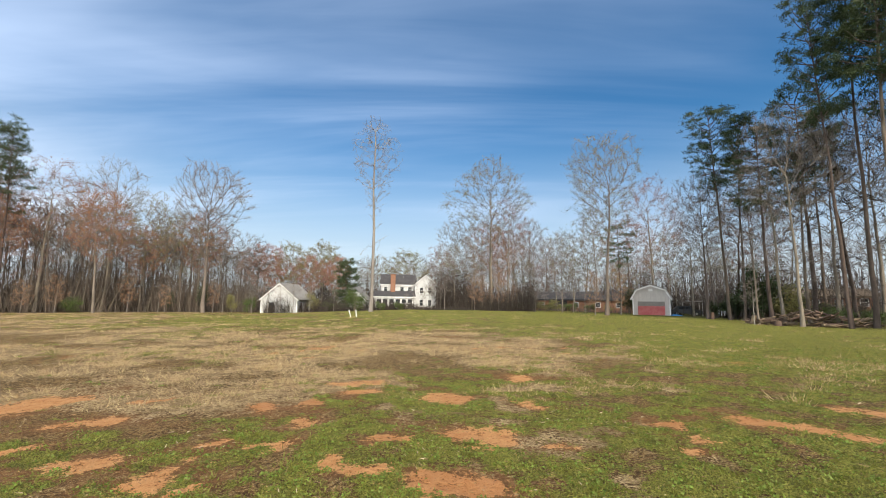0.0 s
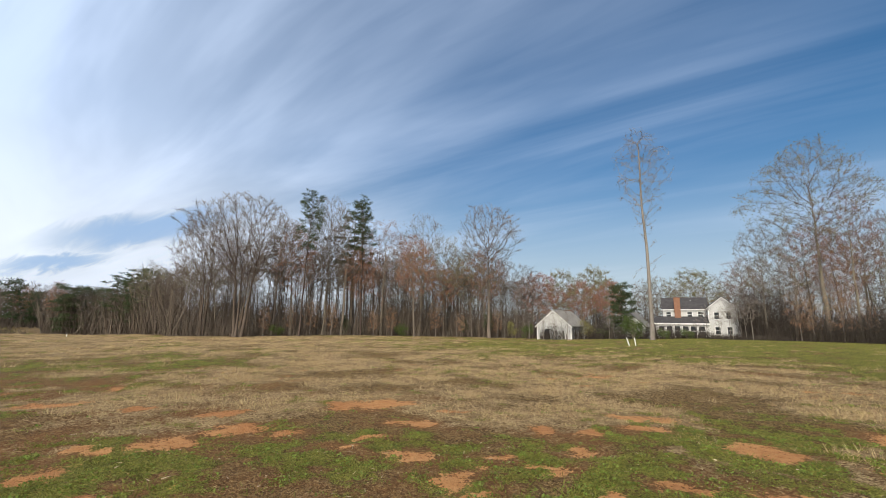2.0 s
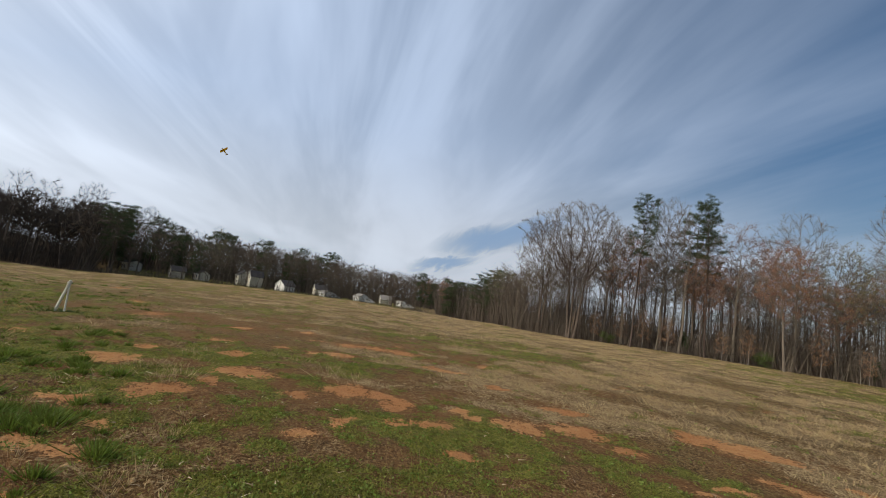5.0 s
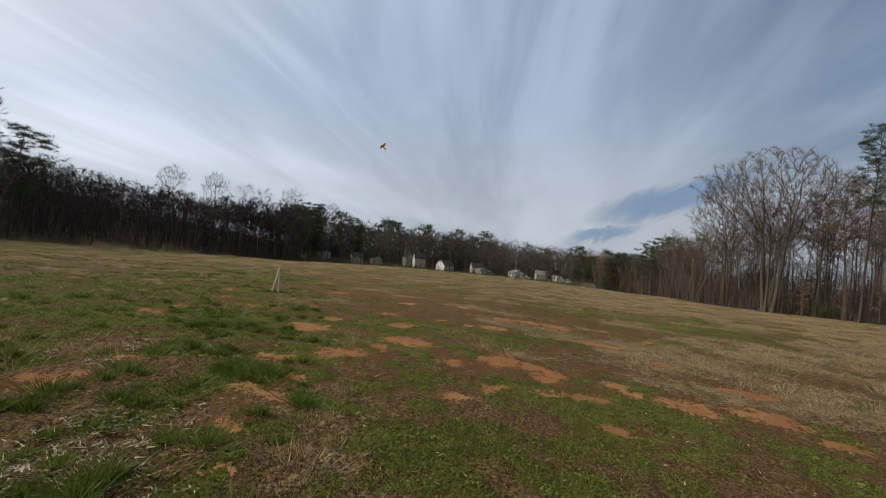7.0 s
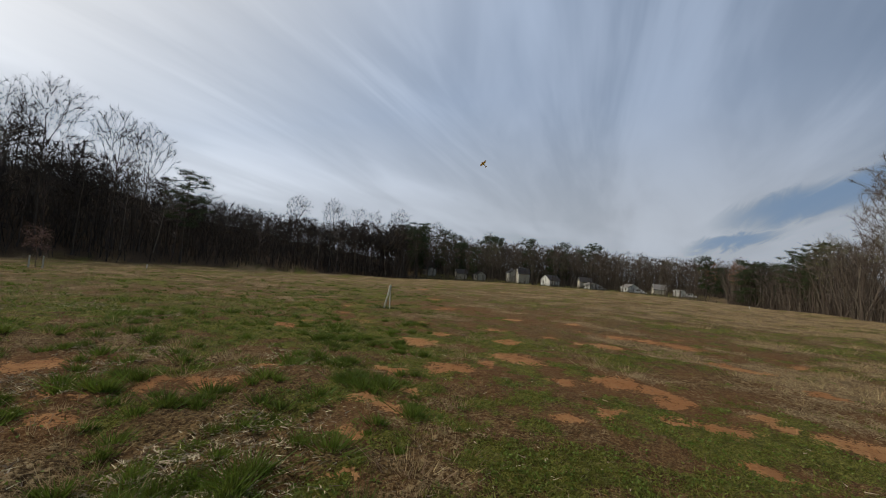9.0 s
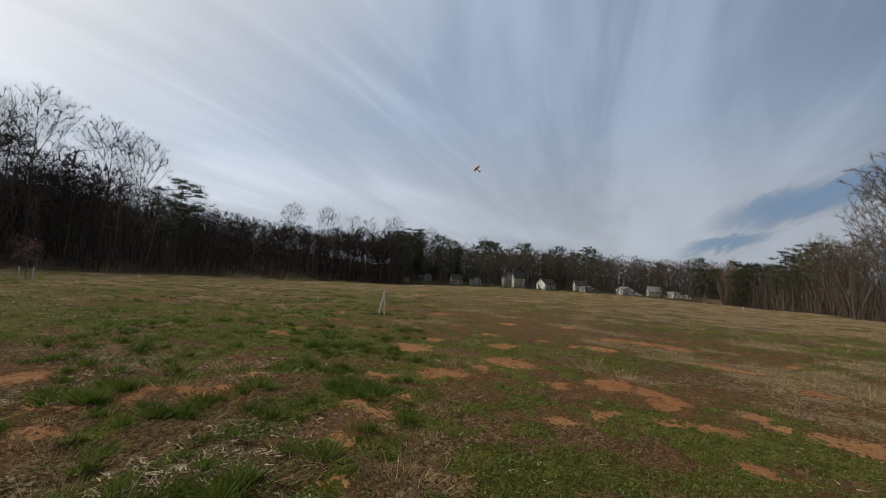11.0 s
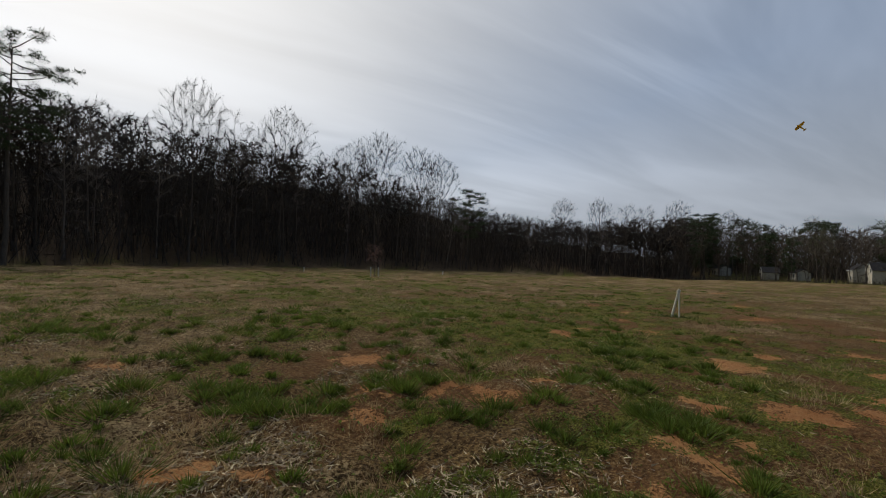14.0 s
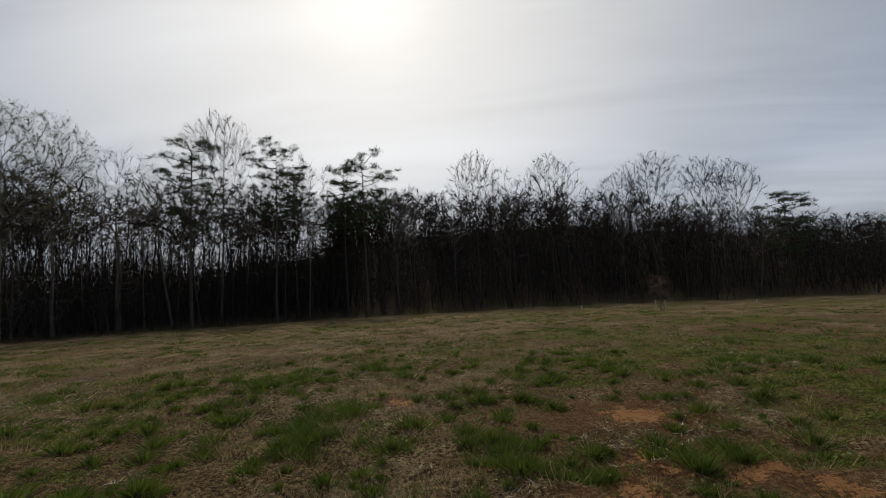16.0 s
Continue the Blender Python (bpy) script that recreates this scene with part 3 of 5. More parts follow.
def slivers(p0, p1, width, rng):
    """Thin tapering twigs: one triangle each."""
    p0, p1 = np.asarray(p0), np.asarray(p1)
    way = p1 - p0
    side = np.cross(way, rng.normal(size=way.shape))
    side /= np.linalg.norm(side, axis=1, keepdims=True) + 1e-9
    half = side * np.asarray(width)[:, None] / 2
    verts = np.stack([p0 - half, p0 + half, p1], 1).reshape(-1, 3)
    return verts, np.arange(len(verts)).reshape(-1, 3)


def ribbons(segs, rng):
    """Thin limbs: a flat tapering strip of two triangles each."""
    p0, p1 = segs[:, 0:3], segs[:, 3:6]
    way = p1 - p0
    side = np.cross(way, rng.normal(size=way.shape))
    side /= np.linalg.norm(side, axis=1, keepdims=True) + 1e-9
    a, b = side * segs[:, 6:7], side * segs[:, 7:8]
    verts = np.stack([p0 - a, p0 + a, p1 + b, p1 - b], 1).reshape(-1, 3)
    k = np.arange(len(segs))[:, None] * 4
    return verts, np.concatenate([k + [[0, 1, 2]], k + [[0, 2, 3]]])


def flecks(points, size, rng):
    """Small leaves or buds: one triangle each."""
    n = len(points)
    a, b = rng.normal(size=(n, 3)), rng.normal(size=(n, 3))
    a /= np.linalg.norm(a, axis=1, keepdims=True)
    b = np.cross(a, b)
    b /= np.linalg.norm(b, axis=1, keepdims=True)
    size = size * rng.uniform(0.6, 1.3, (n, 1))
    verts = np.stack([points - a * size * 0.5, points + a * size * 0.4 + b * size * 0.45, points + a * size * 0.4 - b * size * 0.45], 1).reshape(-1, 3)
    return verts, np.arange(len(verts)).reshape(-1, 3)


def unit(v):
    return v / (np.linalg.norm(v) + 1e-9)


def colonise(rng, start, parent, targets, stride, up, heart):
    """Grows branch nodes towards target points until every target is reached; returns nodes and parents."""
    nodes, parent = [np.array(p, float) for p in start], list(parent)
    kids = np.zeros(60000, int)
    alive = targets.copy()
    gap = np.linalg.norm(alive[:, None] - np.array(nodes)[None], axis=2)
    near, dist = gap.argmin(1), gap.min(1)
    for _ in range(220):
        if not len(alive) or len(nodes) > 20000:
            break
        pull = (alive - np.array(nodes)[near]) / (dist[:, None] + 1e-9)
        grown = []
        for i in np.unique(near):
            if kids[i] >= 3:
                continue
            way = pull[near == i].mean(0)
            back = nodes[i] - nodes[parent[i]] if parent[i] >= 0 else np.zeros(3)
            way = unit(unit(way) + unit(back) * 0.8 + rng.normal(size=3) * 0.09 + np.array([0, 0, up]) + unit(nodes[i] - heart) * 0.5)
            kids[i] += 1
            grown.append(nodes[i] + way * stride)
            parent.append(int(i))
        if not grown:
            break
        first = len(nodes)
        nodes += grown
        gap = np.linalg.norm(alive[:, None] - np.array(grown)[None], axis=2)
        best = gap.min(1)
        near, dist = np.where(best < dist, first + gap.argmin(1), near), np.minimum(best, dist)
        keep = (dist > stride * 1.3) & (kids[near] < 3)
        alive, near, dist = alive[keep], near[keep], dist[keep]
    return np.array(nodes), np.array(parent)


def grow(rng, height, girth, clear, leader, wide, belly, count, twigs, up=0.12, stems=1, lean=0.03, spray=0.02, hollow=0.55, stride=0.6, low_limbs=0, ragged=0.2):
    """A leafless tree: trunk segments, limb segments, twig starts, ends and widths. Limbs reach out for points spread through the crown."""
    f = rng.uniform(0, 1, count * 4) ** 0.85
    rim = np.where(f < belly, (0.12 + 0.88 * np.sin(0.5 * math.pi * np.minimum(f / belly, 1)) ** 1.6), np.sqrt(np.maximum(0, 1 - ((f - belly) / (1 - belly)) ** 2.2)))
    a, rho = rng.uniform(0, 2 * math.pi, count * 4), np.sqrt(rng.uniform(0, 1, count * 4))
    lobe = 1 + ragged * (np.sin(a * 2 + rng.uniform(0, 6)) * np.sin(f * 7 + rng.uniform(0, 6)) + 0.6 * np.sin(a * 5 + f * 9 + rng.uniform(0, 6)))
    keep = np.flatnonzero(rng.uniform(0, 1, count * 4) < np.clip(rim, 0.15, 1) * np.where(rho > hollow, 1, 0.35))[:count]
    r = rim * rho * lobe * wide * height / 2
    targets = np.column_stack([np.cos(a) * r, np.sin(a) * r, height * (clear + (1 - clear) * f)])[keep]
    if low_limbs:
        b, z = rng.uniform(0, 6.28, low_limbs), rng.uniform(0.3, 1, low_limbs) * clear * height
        k = rng.uniform(0.04, 0.10, low_limbs) * height
        targets = np.vstack([targets, np.column_stack([np.cos(b) * k, np.sin(b) * k, z])])
    start, parent, fat = [], [], []
    n = 9
    for stem in range(stems):
        lay = rng.normal(size=2) * lean
        foot = np.zeros(2)
        if stems > 1:
            lay = np.array([math.cos(stem * 2.4), math.sin(stem * 2.4)]) * lean * rng.uniform(0.5, 1.4)
            foot = lay * 7
        top = height * leader * (1 if stem == 0 else rng.uniform(0.8, 1.0))
        thick = girth * (1 if stem == 0 else rng.uniform(0.6, 0.9))
        p = np.array([*foot, -0.3])
        for k in range(n + 1):
            start.append(p)
            parent.append(len(start) - 2 if k else -1)
            fat.append(thick * (1 - 0.75 * k / n) + (0.3 * thick if k == 0 else 0))
            p = p + np.array([*(rng.normal(size=2) * 0.03 * top / n + lay * top / n), (top + 0.3) / n])
    trunk = len(start)
    nodes, parent = colonise(rng, start, parent, targets, stride, up, np.array([0, 0, height * max(0.05, clear * 0.8)]))
    total = len(nodes)
    for _ in range(3):                   # straighten the limbs
        heir = np.arange(total)
        heir[parent[trunk:]] = np.arange(trunk, total)
        ends = heir == np.arange(total)
        even = np.where(ends[:, None], nodes, 0.5 * nodes + 0.25 * (nodes[np.maximum(parent, 0)] + nodes[heir]))
        even[:trunk] = nodes[:trunk]
        nodes = even
    flow = np.zeros(total)
    for i in range(total - 1, -1, -1):
        if flow[i] == 0:
            flow[i] = 1.0
        if parent[i] >= 0:
            flow[parent[i]] += flow[i]
    radius = 0.009 * flow ** 0.5 * (height / 25) ** 0.5
    radius = np.minimum(radius, girth * 0.42)
    radius[:trunk] = fat
    wood = [(*nodes[parent[i]], *nodes[i], radius[parent[i]], radius[i]) for i in range(trunk) if parent[i] >= 0]
    limb = [(*nodes[parent[i]], *nodes[i], min(radius[parent[i]], radius[i] * 1.35), radius[i]) for i in range(trunk, total)]
    fine = np.flatnonzero((flow <= 6) & (np.arange(total) >= trunk))
    at = np.repeat(fine, twigs)
    way = nodes[at] - nodes[parent[at]]
    way /= np.linalg.norm(way, axis=1, keepdims=True) + 1e-9
    d = way + rng.normal(size=way.shape) * 0.62 + (0, 0, 0.2)
    d /= np.linalg.norm(d, axis=1, keepdims=True)
    t0 = nodes[at] - way * rng.uniform(0, 1, (len(at), 1)) * stride
    t1 = t0 + d * rng.uniform(0.6, 2.2, (len(at), 1)) * stride
    k = height / max(t1[:, 2].max(), 1)
    wood, limb = np.array(wood), np.array(limb)
    for arr in (wood, limb):
        arr[:, 2] = np.maximum(arr[:, 2] * k, -0.4)
        arr[:, 5] *= k
    t0[:, 2] *= k
    t1[:, 2] *= k
    return wood, limb, t0, t1, rng.uniform(0.6, 1.3, len(at)) * spray


def stack(*pairs):
    """Joins (verts, faces) pairs that have the same kind of faces."""
    vs, fs, base = [], [], 0
    for v, f in pairs:
        vs.append(v), fs.append(f + base)
        base += len(v)
    return np.concatenate(vs), np.concatenate(fs)


def as_tris(pair):
    v, f = pair
    return v, (f if f.shape[1] == 3 else np.concatenate([f[:, [0, 1, 2]], f[:, [0, 2, 3]]]))


MODELS = {}


def crown_mesh(groups):
    """One mesh out of (verts, triangles, material) groups."""
    v, f = stack(*[(g[0], g[1]) for g in groups])
    me = mesh_from("crown", v, f, groups[0][2])
    for g in groups[1:]:
        me.materials.append(g[2])
    me.polygons.foreach_set("material_index", np.repeat(np.arange(len(groups)), [len(g[1]) for g in groups]).astype(np.int32))
    return me


def tree_model(key, seed, label, bark, twig, bud=None, buds=0, bud_size=0.12, **shape):
    """A leafless or budding tree."""
    rng = np.random.default_rng(seed)
    height = shape["height"]
    wood, limb, t0, t1, wd = grow(rng, **shape)
    tv, tf = tubes(wood, 7)
    thick, thin = limb[limb[:, 6] > 0.05], limb[limb[:, 6] <= 0.05]
    groups = [(*as_tris(tubes(thick, 3)), bark)]
    if len(thin):
        groups.append((*ribbons(thin, rng), bark))
    groups.append((*slivers(t0, t1, wd, rng), twig))
    if bud:
        pick = rng.integers(0, len(t0), buds)
        f = rng.uniform(0.3, 1.05, (buds, 1))
        points = t0[pick] * (1 - f) + t1[pick] * f + rng.normal(size=(buds, 3)) * 0.12
        groups.append((*flecks(points, bud_size, rng), bud))
    MODELS[key] = (height, [("trunk", mesh_from("trunk", tv, tf, bark)), ("crown", crown_mesh(groups))], label, "tree")


def pine_model(key, seed, label, height, girth, clear, spread, clumps, layered=False, mat=None, per=27, needle=1.0):
    rng = np.random.default_rng(seed)
    n = 12
    p = np.array([0, 0, -0.3])
    pts = [p]
    drift = rng.normal(size=2) * 0.02
    for k in range(n):
        p = p + np.array([drift[0] * height / n + rng.normal() * 0.05, drift[1] * height / n + rng.normal() * 0.05, (height + 0.3) / n])
        pts.append(p)
    rad = [girth * (1 - 0.85 * k / n) + (0.25 * girth if k == 0 else 0) for k in range(n + 1)]
    wood = [(*pts[k], *pts[k + 1], rad[k], rad[k + 1]) for k in range(n)]
    limb, tufts = [], []
    for k in range(clumps):
        f = clear + (1 - clear) * (k + rng.random()) / clumps
        i = min(int(f * n), n - 1)
        p = pts[i] + (pts[i + 1] - pts[i]) * (f * n - i)
        a = k * 2.4 + rng.uniform(-0.6, 0.6)
        g = (f - clear) / (1 - clear)
        reach = height * spread * (0.30 + 0.70 * math.sin(math.pi * (0.12 + 0.70 * g))) * rng.uniform(0.45, 1.2)
        way = unit(np.array([math.cos(a), math.sin(a), 0.02 if layered else 0.25 + 0.5 * g]))
        steps = 4
        for s in range(steps):
            way = unit(way + rng.normal(size=3) * 0.18 + np.array([0, 0, 0.06]))
            q = p + way * reach / steps
            limb.append((*p, *q, 0.07 * (1 - s / steps) + 0.02, 0.07 * (1 - (s + 1) / steps) + 0.015))
            if s >= 2:
                for _ in range(4):
                    tufts.append(q + rng.normal(size=3) * np.array([0.62, 0.62, 0.16 if layered else 0.30]))
            p = q
        tufts.append(p)
    if clear > 0.3:                                   # dead stubs below the crown
        for k in range(10):
            f = clear * rng.uniform(0.45, 1.0)
            i = int(f * n)
            p = pts[i] + (pts[i + 1] - pts[i]) * (f * n - i)
            d = unit(np.append(rng.normal(size=2), 0.1))
            limb.append((*p, *(p + d * rng.uniform(0.6, 2.2)), 0.04, 0.012))
    tufts = np.array(tufts)
    start = np.repeat(tufts, per, 0) + rng.normal(size=(len(tufts) * per, 3)) * (0.24, 0.24, 0.10)
    d = rng.normal(size=start.shape) + (0, 0, 0.35)
    d /= np.linalg.norm(d, axis=1, keepdims=True)
    nv, nf = slivers(start, start + d * rng.uniform(0.22, 0.5, (len(start), 1)) * needle, rng.uniform(0.045, 0.085, len(start)) * needle, rng)
    tv, tf = tubes(wood, 7)
    lv, lf = tubes(limb, 3)
    crown = crown_mesh([(*as_tris((lv, lf)), PINE_BARK), (nv, nf, mat or NEEDLE)])
    MODELS[key] = (height, [("trunk", mesh_from("trunk", tv, tf, PINE_BARK)), ("crown", crown)], label, "tree")


def shrub_model(key, seed, label, height, wide, leaves, mat, cone=0.0, size=0.11):
    rng = np.random.default_rng(seed)
    stems, points = [], []
    for k in range(11):
        a = k * 2.4
        top = np.array([math.cos(a) * wide * 0.35 * rng.random(), math.sin(a) * wide * 0.35 * rng.random(), height * rng.uniform(0.55, 0.95)])
        mid = top * 0.5 + rng.normal(size=3) * 0.1
        stems += [(0.05 * math.cos(a), 0.05 * math.sin(a), -0.1, *mid, 0.03, 0.02), (*mid, *top, 0.02, 0.008)]
    lumps = rng.normal(size=(26, 3))
    lumps /= np.linalg.norm(lumps, axis=1, keepdims=True)
    lumps *= rng.uniform(0.35, 0.85, (26, 1))
    pick = lumps[rng.integers(0, 26, leaves)] + rng.normal(size=(leaves, 3)) * 0.17
    z = np.clip((pick[:, 2] + 1) / 2, 0.02, 1.05)
    taper = 1 - cone * z
    points = np.column_stack([pick[:, 0] * wide / 2 * taper, pick[:, 1] * wide / 2 * taper, z * height])
    fv, ff = flecks(points, size, rng)
    sv, sf = tubes(stems, 4)
    MODELS[key] = (height, [("crown", crown_mesh([(*as_tris((sv, sf)), BARK), (fv, ff, mat)]))], label, "shrub")


def plant(key, az, d, top=None, height=None, turn=0.0, wide=1.0, name="tree", label="", group=""):
    """Copies a model to a heading and distance; top is the angle of its tip above eye level."""
    h, meshes, text, category = MODELS[key]
    p = polar(az, d)
    z = ground_z(p.x, p.y)
    tall = height if height else 1.6 + d * math.tan(radians(top)) - z
    k = tall / h
    hub = thing(name, label or text, category, group)
    hub.matrix_basis = Matrix.Translation((p.x, p.y, z)) @ Matrix.Rotation(radians(turn), 4, "Z") @ Matrix.Diagonal((k * wide, k * wide, k, 1))
    for title, me in meshes:
        ob = part_mesh(title, me, hub)
        if title == "crown":
            tagged(ob, kind="stuff")
    return hub


tree_model("poplar", 1, "tall slender tulip poplar with a bare pale trunk", PALE_BARK, TWIG, GREEN_BUD, 500, 0.10, height=34, girth=0.42, clear=0.40, leader=0.93, wide=0.25, belly=0.7, count=860, twigs=10, up=0.02, lean=0.005, spray=0.016, stride=0.49, ragged=0.5, low_limbs=10)
tree_model("oval", 2, "leafless grey hardwood with an upswept oval crown", BARK, TWIG, height=26, girth=0.30, clear=0.30, leader=0.60, wide=0.40, belly=0.62, count=1980, twigs=10, up=0.28, spray=0.018, stride=0.55, low_limbs=14)
tree_model("oval_b", 3, "leafless hardwood with fine grey-brown twigs", BARK, TWIG, height=25, girth=0.25, clear=0.34, leader=0.66, wide=0.40, belly=0.5, count=880, twigs=6, up=0.26, spray=0.024, stride=0.64, low_limbs=18)
tree_model("spread", 4, "wide leafless hardwood with several grey stems", PINE_BARK, TWIG, GREEN_BUD, 500, 0.08, height=25, girth=0.32, clear=0.25, leader=0.5, wide=0.62, belly=0.64, count=4180, twigs=9, up=0.34, stems=5, lean=0.075, spray=0.018, stride=0.54)
tree_model("olive", 5, "tall hardwood with yellow-green spring buds", BARK, TWIG, GREEN_BUD, 5000, 0.15, height=27, girth=0.30, clear=0.30, leader=0.66, wide=0.42, belly=0.6, count=1440, twigs=6, up=0.10, spray=0.023, stride=0.60, low_limbs=24, ragged=0.3)
tree_model("olive_b", 6, "young hardwood flushed with olive spring buds", BARK, TWIG, GREEN_BUD, 2600, 0.14, height=18, girth=0.18, clear=0.25, leader=0.66, wide=0.46, belly=0.5, count=650, twigs=5, up=0.12, spray=0.031, stride=0.59)
tree_model("red", 7, "red maple in bud with rusty orange crown", BARK, RED_TWIG, ORANGE_BUD, 6000, 0.15, height=22, girth=0.22, clear=0.3, leader=0.7, wide=0.40, belly=0.45, count=860, twigs=7, up=0.10, spray=0.020, stride=0.56)
tree_model("pink", 8, "leafless hardwood with a faint pinkish crown", BARK, RED_TWIG, RED_BUD, 2200, 0.12, height=22, girth=0.24, clear=0.24, leader=0.74, wide=0.48, belly=0.45, count=990, twigs=6, up=0.06, spray=0.025, stride=0.66, low_limbs=8)
tree_model("rosy", 15, "maple flushed with pinkish red buds", BARK, RED_TWIG, RED_BUD, 8000, 0.17, height=15, girth=0.18, clear=0.2, leader=0.66, wide=0.62, belly=0.5, count=450, twigs=5, up=0.10, spray=0.030, stride=0.54)
tree_model("leafy", 16, "young tree in soft yellow-green leaf", BARK, TWIG, GREEN_BUD, 7000, 0.16, height=16, girth=0.18, clear=0.2, leader=0.66, wide=0.55, belly=0.5, count=450, twigs=5, up=0.10, spray=0.030, stride=0.54)
tree_model("slim", 9, "slim leafless tree in the wood's edge", BARK, TWIG, height=20, girth=0.12, clear=0.38, leader=0.74, wide=0.26, belly=0.6, count=220, twigs=6, up=0.2, spray=0.031, stride=0.68, low_limbs=6)
tree_model("slim_b", 10, "slim leafless tree in the wood's edge", BARK, TWIG, height=20, girth=0.13, clear=0.3, leader=0.7, wide=0.30, belly=0.6, count=250, twigs=6, up=0.18, spray=0.031, stride=0.68, low_limbs=10)
tree_model("slim_c", 11, "crooked leafless tree in the wood's edge", BARK, TWIG, height=19, girth=0.14, clear=0.22, leader=0.62, wide=0.38, belly=0.6, count=280, twigs=6, up=0.12, lean=0.08, spray=0.032, stride=0.68, ragged=0.4)
# this and the next tree carry the backlit wood's darkness in their colours
tree_model("slim_d", 17, "slim tree with the wood's shade in its bark colour", PINE_BARK, SHADED_BRUSH, height=20, girth=0.13, clear=0.32, leader=0.7, wide=0.32, belly=0.6, count=270, twigs=6, up=0.18, spray=0.033, stride=0.70, low_limbs=10)
tree_model("vase", 18, "tall bare hardwood spreading like a fan above the wood", PINE_BARK, SHADED_BRUSH, height=25, girth=0.26, clear=0.40, leader=0.56, wide=0.44, belly=0.68, count=1250, twigs=7, up=0.32, spray=0.023, stride=0.59, low_limbs=8)
tree_model("beech", 12, "small beech still holding tan dead leaves", PALE_BARK, TWIG, TAN_LEAF, 2000, 0.12, height=9, girth=0.09, clear=0.12, leader=0.75, wide=0.45, belly=0.4, count=150, twigs=3, up=0.0, stride=0.40)
tree_model("sapling", 13, "bare sapling with a thin pale stem", PALE_BARK, TWIG, height=7, girth=0.06, clear=0.3, leader=0.75, wide=0.35, belly=0.5, count=70, twigs=4, up=0.1, spray=0.025, stride=0.35)
pine_model("pine", 21, "tall pine with a bare trunk and ragged dark crown", 31, 0.26, 0.62, 0.15, 40, per=36)
pine_model("pine_b", 22, "tall pine with sparse dark green crown", 30, 0.23, 0.70, 0.14, 32, per=40)
pine_model("pine_c", 23, "old pine with flat layered boughs", 24, 0.27, 0.55, 0.20, 34, layered=True, per=36)
pine_model("pine_d", 24, "small dark pine with layered boughs", 18, 0.2, 0.40, 0.20, 34, layered=True, per=34)
pine_model("cedar", 25, "dense dark evergreen beside the houses", 10, 0.14, 0.08, 0.28, 46, layered=True, per=30, needle=1.1)
pine_model("far_pine", 26, "dark evergreen in the far woods", 15, 0.2, 0.15, 0.22, 30, per=9, needle=2.3, mat=NEEDLE)
shrub_model("bush", 31, "rounded green evergreen bush", 2.6, 3.0, 2600, SHRUB_LEAF)
shrub_model("forsythia", 32, "yellow-green shrub coming into leaf", 2.6, 2.8, 2200, GREEN_BUD)
shrub_model("holly", 33, "tall dark evergreen shrub", 4.5, 3.4, 3000, NEEDLE, 0.4, 0.14)

# trees told apart one by one: model, heading, distance, tip above eye level, width
LONE_NORTH = [("poplar", 9.8, 78, 24.7, 0.75), ("oval", 29.6, 88, 16.8, 1.1), ("oval_b", 39.0, 92, 16.0, 0.9), ("red", 39.6, 84, 12.8, 0.95), ("olive_b", 35.2, 94, 12.5, 1.0),
              ("pine_b", 46.6, 88, 15.5, 0.9), ("pink", 44.0, 90, 14.4, 1.0), ("oval_b", 49.2, 88, 16.2, 1.0), ("oval", 51.2, 90, 17.1, 0.8), ("pine", 54.3, 84, 15.9, 0.85)]
LONE_WEST = [("spread", 61.5, 84, 16.4, 1.05), ("spread", 65.2, 90, 13.6, 0.9), ("oval_b", 57.6, 88, 14.4, 1.0), ("pine_d", 71.8, 118, 5.6, 1.0), ("pine_d", 73.6, 130, 4.8, 1.1),
             ("olive_b", 70.6, 112, 7.0, 1.0), ("cedar", 77.0, 150, 3.3, 1.2), ("pine_c", 47.9, 91, 14.0, 0.9)]
LONE_HOUSES = [("rosy", 23.4, 112, 7.4, 1.1), ("leafy", 20.4, 114, 7.9, 0.9), ("leafy", 16.2, 118, 8.2, 1.0), ("rosy", 17.9, 114, 6.2, 1.0), ("rosy", 14.4, 112, 6.2, 0.9), ("cedar", 13.2, 97, 5.3, 0.85), ("leafy", 5.4, 130, 7.4, 1.2),
               ("olive", 353.9, 98, 19.8, 1.0), ("oval_b", 358.8, 97, 12.2, 0.9), ("slim_c", 356.4, 94, 12.5, 1.2), ("pink", 351.6, 99, 14.5, 0.8), ("oval", 348.6, 104, 11.8, 0.9), ("olive_b", 344.6, 96, 10.0, 0.9)]
